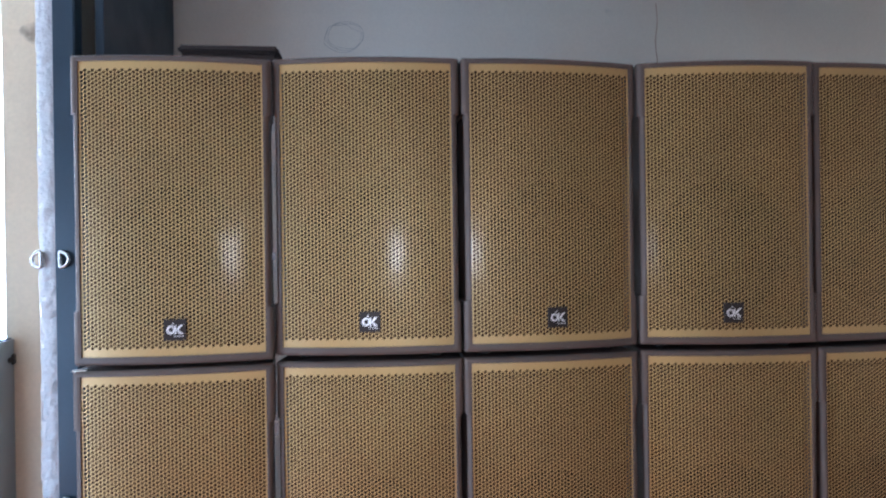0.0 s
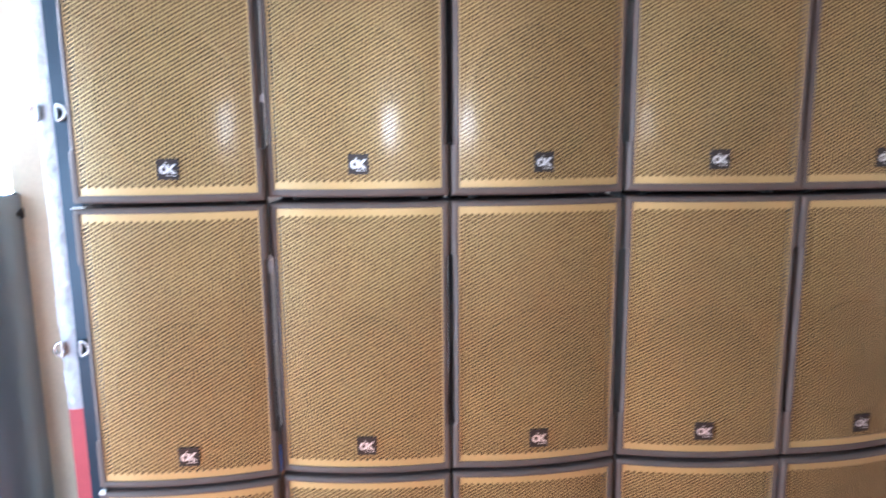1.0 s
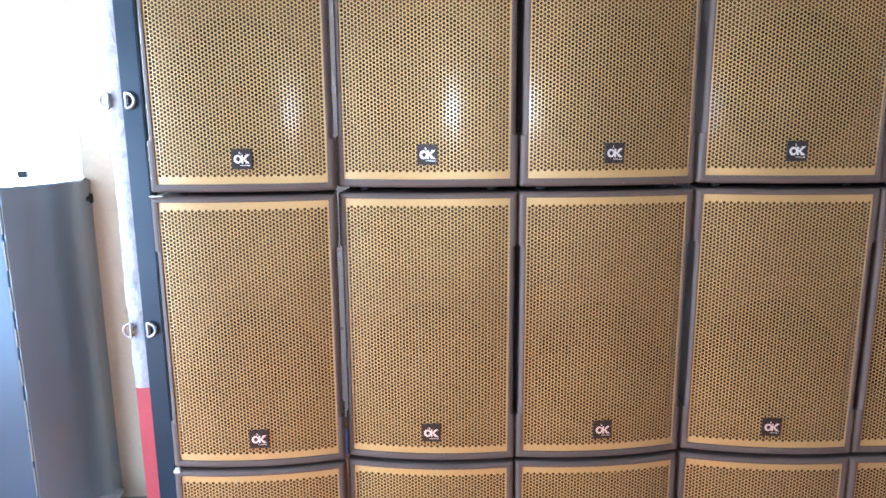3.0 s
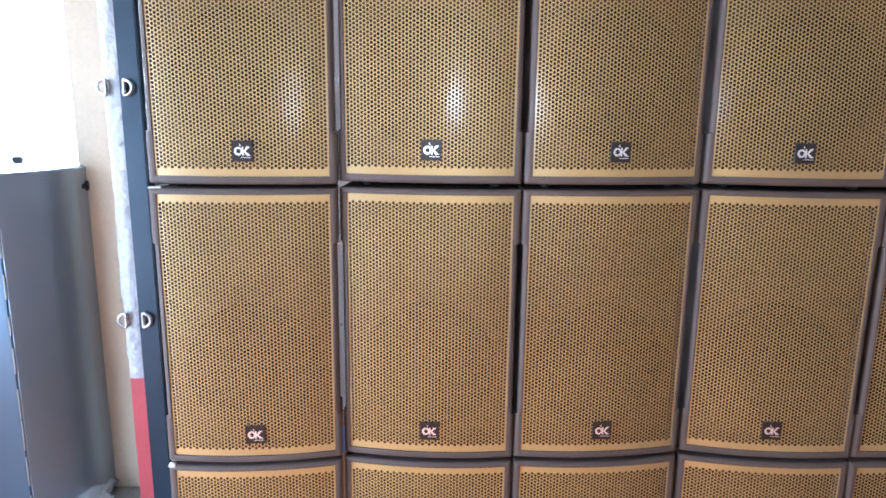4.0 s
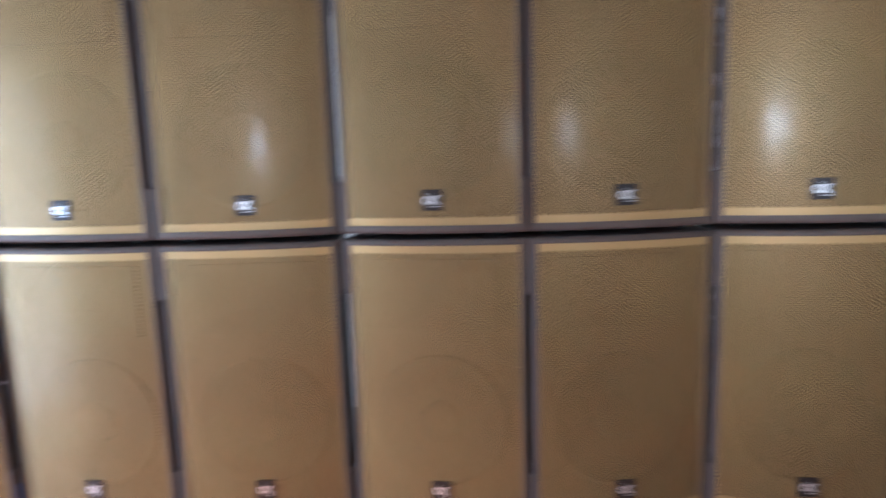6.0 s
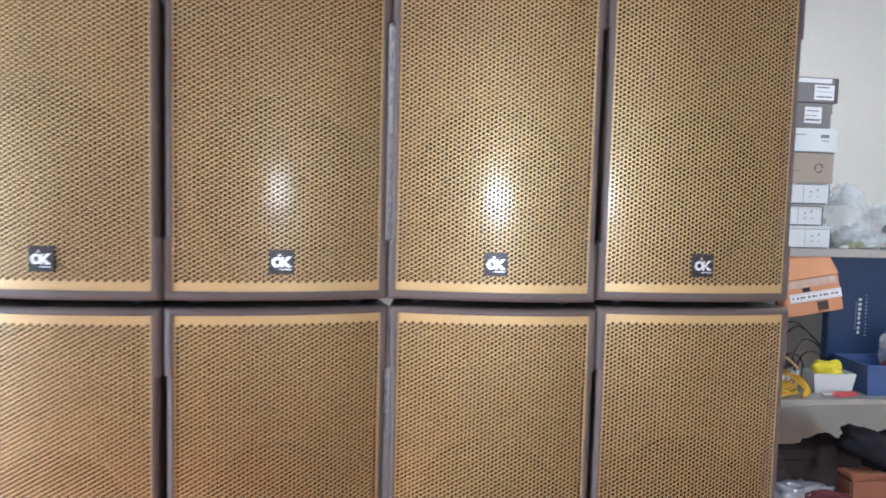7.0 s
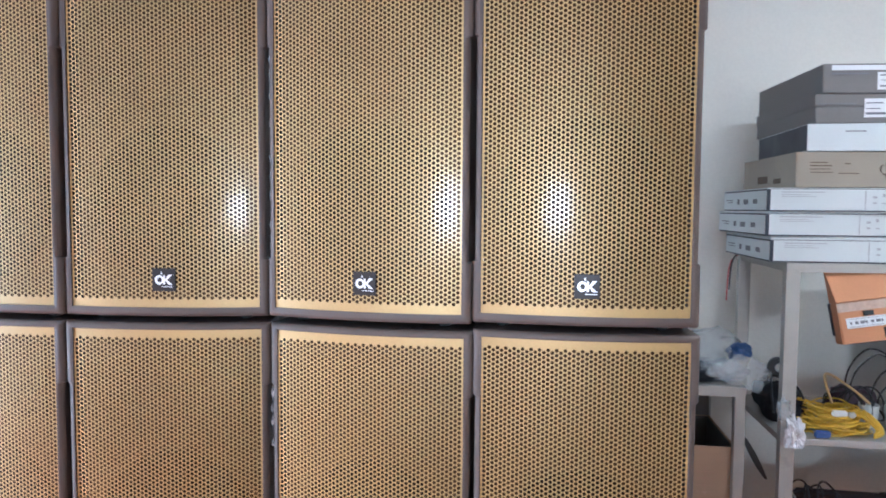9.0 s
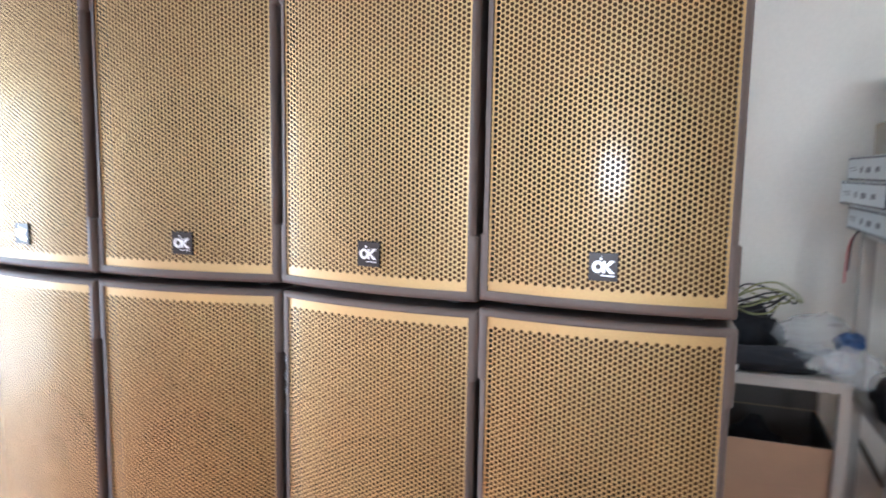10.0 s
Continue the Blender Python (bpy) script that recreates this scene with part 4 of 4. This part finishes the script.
part("case_body", box_bm(-0.15, 0.2, 0, 0.1, 0, 0.12, 0.008), M_REDBROWN, e)
part("case_lid", box_bm(-0.155, 0.203, -0.003, 0.103, 0.121, 0.145, 0.008), M_REDBROWN, e)
e = thing("storage_case", SHELF @ pose(3.86, 1.5, 0.301, 0, 0, -2), "flat-topped dark brown fabric case on the lower shelf", "case")
part("case_body", box_bm(0, 0.42, 0, 0.1, 0, 0.17, 0.012, 3), M_BROWNCLOTH, e)
part("case_lid", box_bm(-0.004, 0.424, -0.004, 0.104, 0.171, 0.205, 0.01, 3), M_BROWNCLOTH, e)
e = thing("silver_bag", SHELF @ pose(4.08, 1.385, 0.301), "crumpled silver plastic bag on the lower shelf", "bag", "bags on the lower shelf")
part("film", lump_bm(0.18, 0.05, 0.11, 131, 0.4, 5), M_SILVER, e, smooth=True)
e = thing("red_cloth", SHELF @ pose(4.2, 1.345, 0.301), "dark red cloth lying at the shelf edge", "cloth")
part("cloth", lump_bm(0.14, 0.025, 0.075, 133, 0.4, 4), M_DARKRED, e, smooth=True)
e = thing("heap_cloth", SHELF @ pose(3.93, 1.46, 0.301), "dark brown cloth heaped against the case", "cloth")
part("cloth", lump_bm(0.17, 0.045, 0.2, 135, 0.4, 4), M_BROWNCLOTH, e, smooth=True)
e = thing("paper_stack", SHELF @ pose(3.88, 1.325, 0.301), "dark folded papers on the lower shelf", "papers")
for k in range(5):
    part("sheet", box_bm(-0.12 + 0.01 * k, 0.08 - 0.012 * k, 0.0, 0.03, 0.022 * k, 0.022 * k + 0.016, 0.003), (M_DARKCARD, M_DARKRED, M_NAVY)[k % 3], e, m=pose(0, 0, 0, 0, -2 + 1.1 * k, 0))
for k in range(4):
    e = thing("black_cables", SHELF @ pose(3.82 + 0.05 * k, 1.475, 0.47), "loops of black cable on the lower bag", "cable") if k == 0 else e
    cord("strand", [(0.05 * k + 0.06 * math.cos(a), 0.03 * math.sin(a), 0.035 + 0.05 * math.sin(a) + 0.03 * math.sin(2 * a + k)) for a in (q * math.pi / 5 for q in range(10))], 0.004, M_BLACK, e, cyclic=True)

# hanging leads at the rear post
hw = thing("hanging_leads", SHELF @ pose(3.69, 1.88, 1.2), "thin red and black leads hanging from the shelf", "cable")
cord("strand", [(0.05, 0.03, 0.27), (0.0, 0.0, 0.265), (-0.03, -0.01, 0.22), (-0.035, 0, 0.1)], 0.004, M_BLACK, hw)
cord("strand", [(0.04, 0.03, 0.262), (-0.01, 0.0, 0.255), (-0.04, -0.01, 0.2), (-0.045, 0, 0.05)], 0.003, M_RED, hw)

# ---- bench behind the loudspeakers ----
bench = thing("steel_bench", SHELF @ pose(0, 0, 0), "grey steel bench behind the loudspeakers", "bench")
BX0, BX1, BY0, BY1, BZ = 2.75, 3.612, 1.42, 2.0, 0.962
part("top", box_bm(BX0, BX1, BY0, BY1, BZ - 0.012, BZ, 0.003), M_STEEL, bench)
part("apron", box_bm(BX0 + 0.03, BX1 - 0.03, BY0 + 0.002, BY0 + 0.008, BZ - 0.038, BZ - 0.0125), M_STEEL, bench)
for x in (BX0 + 0.002, BX1 - 0.042):
    for y in (BY0 + 0.01, BY1 - 0.05):
        part("leg", box_bm(x, x + 0.04, y, y + 0.04, GROUND, BZ - 0.0125, 0.003), M_STEEL, bench)
part("back_rail", box_bm(BX0 + 0.045, BX1 - 0.045, BY1 - 0.035, BY1 - 0.02, 0.45, 0.49), M_STEEL, bench)
bag = thing("plastic_bag", SHELF @ pose(3.53, 1.58, BZ + 0.001), "clear plastic bag of dark blue parts on the bench", "bag", "clear plastic bags")
part("bag_film", lump_bm(0.15, 0.13, 0.2, 101, 0.5, 3), M_CRINKLE, bag, smooth=True)
part("contents", lump_bm(0.05, 0.03, 0.07, 103, 0.4, 4), M_NAVY, bag, "dark blue part", pose(0.07, -0.07, 0.095), True)
part("contents", lump_bm(0.09, 0.05, 0.08, 106, 0.5, 5), M_GREYPRINT, bag, "grey parts", pose(0.03, -0.03, 0.002), True)
part("tail", lump_bm(0.12, 0.03, 0.12, 104, 0.5, 3), M_CRINKLE, bag, "loose tail of film", pose(0.05, -0.13, 0.0, 0, 18, 0), True)
po = thing("black_pouch", SHELF @ pose(3.27, 1.51, BZ + 0.001), "black cloth pouch lying on the bench", "pouch")
part("pouch", lump_bm(0.28, 0.08, 0.085, 105, 0.4, 3), M_BLACKCLOTH, po, smooth=True)
gc = thing("green_cable", SHELF @ pose(3.30, 1.80, BZ + 0.001), "coil of green and yellow wire on the bench", "cable")
part("spool", lump_bm(0.12, 0.1, 0.19, 107, 0.35, 3), M_BLACKCLOTH, gc, smooth=True)
for k in range(6):
    pts = [(0.12 * math.cos(a) + 0.02 * k - 0.03, 0.09 * math.sin(a), 0.18 + 0.012 * k + 0.03 * math.sin(a * 2 + k)) for a in (q * math.pi / 5 + k for q in range(10))]
    cord("strand", pts, 0.0038, M_GREENCABLE if k % 2 else M_BLACK, gc, cyclic=True)
wb = thing("white_adapter", SHELF @ pose(3.21, 1.445, BZ + 0.001), "small white plastic adapter at the bench edge", "adapter")
part("case", box_bm(-0.03, 0.03, -0.02, 0.02, 0, 0.035, 0.006), M_WHITEPLASTIC, wb)
ob = thing("open_carton", SHELF @ pose(3.03, 1.46, GROUND), "large open brown cardboard carton under the bench", "box")
part("carton_wall", loops_bm([[(x, y, z) for x, y in ((0, 0), (0.56, 0), (0.56, 0.44), (0, 0.44))] for z in (0.0, 0.882)] + [[(x, y, z) for x, y in ((0.006, 0.006), (0.554, 0.006), (0.554, 0.434), (0.006, 0.434))] for z in (0.882, 0.006)], True, True), M_KRAFT, ob)
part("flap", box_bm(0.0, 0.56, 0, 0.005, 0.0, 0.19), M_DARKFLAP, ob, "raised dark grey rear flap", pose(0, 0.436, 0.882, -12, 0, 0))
print_lines(ob, 0, 0, 0, [(0.32, 0.69 + 0.028 * k, 0.16, 0.004) for k in range(4)] + [(0.34 + 0.05 * k, 0.68, 0.004, 0.12) for k in range(3)] + [(0.4, 0.55, 0.06, 0.004), (0.4, 0.61, 0.06, 0.004), (0.4, 0.55, 0.004, 0.064), (0.456, 0.55, 0.004, 0.064)], M_TAPE)
# dark sheets that put the shade inside the carton into colour
part("liner", box_bm(0.008, 0.552, 0.428, 0.4325, 0.02, 0.88), M_DARKFLAP, ob, "inner face darkened for the shade inside the carton")
part("liner", box_bm(0.5475, 0.5525, 0.01, 0.427, 0.02, 0.88), M_DARKFLAP, ob, "inner face darkened for the shade inside the carton")
# bundle swollen so that black fills the carton's open top
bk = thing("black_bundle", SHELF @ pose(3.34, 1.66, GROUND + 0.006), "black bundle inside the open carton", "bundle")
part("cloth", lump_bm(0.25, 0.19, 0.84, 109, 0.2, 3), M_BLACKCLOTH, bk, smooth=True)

# ceiling tube
tl = thing("tube_light", pose(4.35, 0.2, 3.3, 0, 0, 90), "ceiling batten with a lit fluorescent tube", "lamp")
part("batten", box_bm(-0.04, 0.04, -0.62, 0.62, -0.05, -0.001, 0.006), M_WHITEPLASTIC, tl)
part("tube", loops_bm([[(0.014 * math.cos(a), y, -0.075 + 0.014 * math.sin(a)) for a in (q * math.pi / 6 for q in range(12))] for y in (-0.6, 0.6)], True, True), M_TUBE, tl, "lit tube")

# small pale strips added for the bright bits in the narrow gap
for x, z, h in ((0.4475, 1.68, 0.018), (0.4475, 1.265, 0.03), (0.4475, 1.30, 0.009), (0.4475, 1.085, 0.008)):
    s = thing("paper_label", pose(x, 0.012, z), "small grey-white strip in the gap between two cabinets", "label", "labels between cabinets")
    part("paper", box_bm(-0.004, 0.004, 0, 0.001, 0, h), M_PALEPRINT, s)
# strip added in place of something blue that shows through the gap
s = thing("blue_tape", pose(0.4475, 0.012, 0.735), "narrow bright blue strip in the gap between two cabinets", "tape")
part("strip", box_bm(-0.0035, 0.0035, 0, 0.001, 0, 0.075), M_BLUESTRIP, s)

# torn plastic ribbons caught in the narrow gap between two columns
rrng = random.Random(31)
for z0, z1 in ((1.86, 2.15), (1.50, 1.80), (1.16, 1.40)):
    e = thing("plastic_strip", pose(2.2305, 0.05, z0), "torn clear plastic strip caught between two loudspeakers", "plastic strip", "strips between cabinets")
    n = 26
    rows = []
    for k in range(n + 1):
        a, w = 2.2 * math.sin(k * 0.5) + rrng.uniform(-0.3, 0.3), rrng.uniform(0.003, 0.0055)
        rows.append([(w * math.cos(a) * q, w * math.sin(a) * q + p, (z1 - z0) * k / n) for q, p in ((-1, 0), (1, 0), (1, 0.0006), (-1, 0.0006))])
    part("ribbon", loops_bm(rows, True, True), M_FOIL, e)
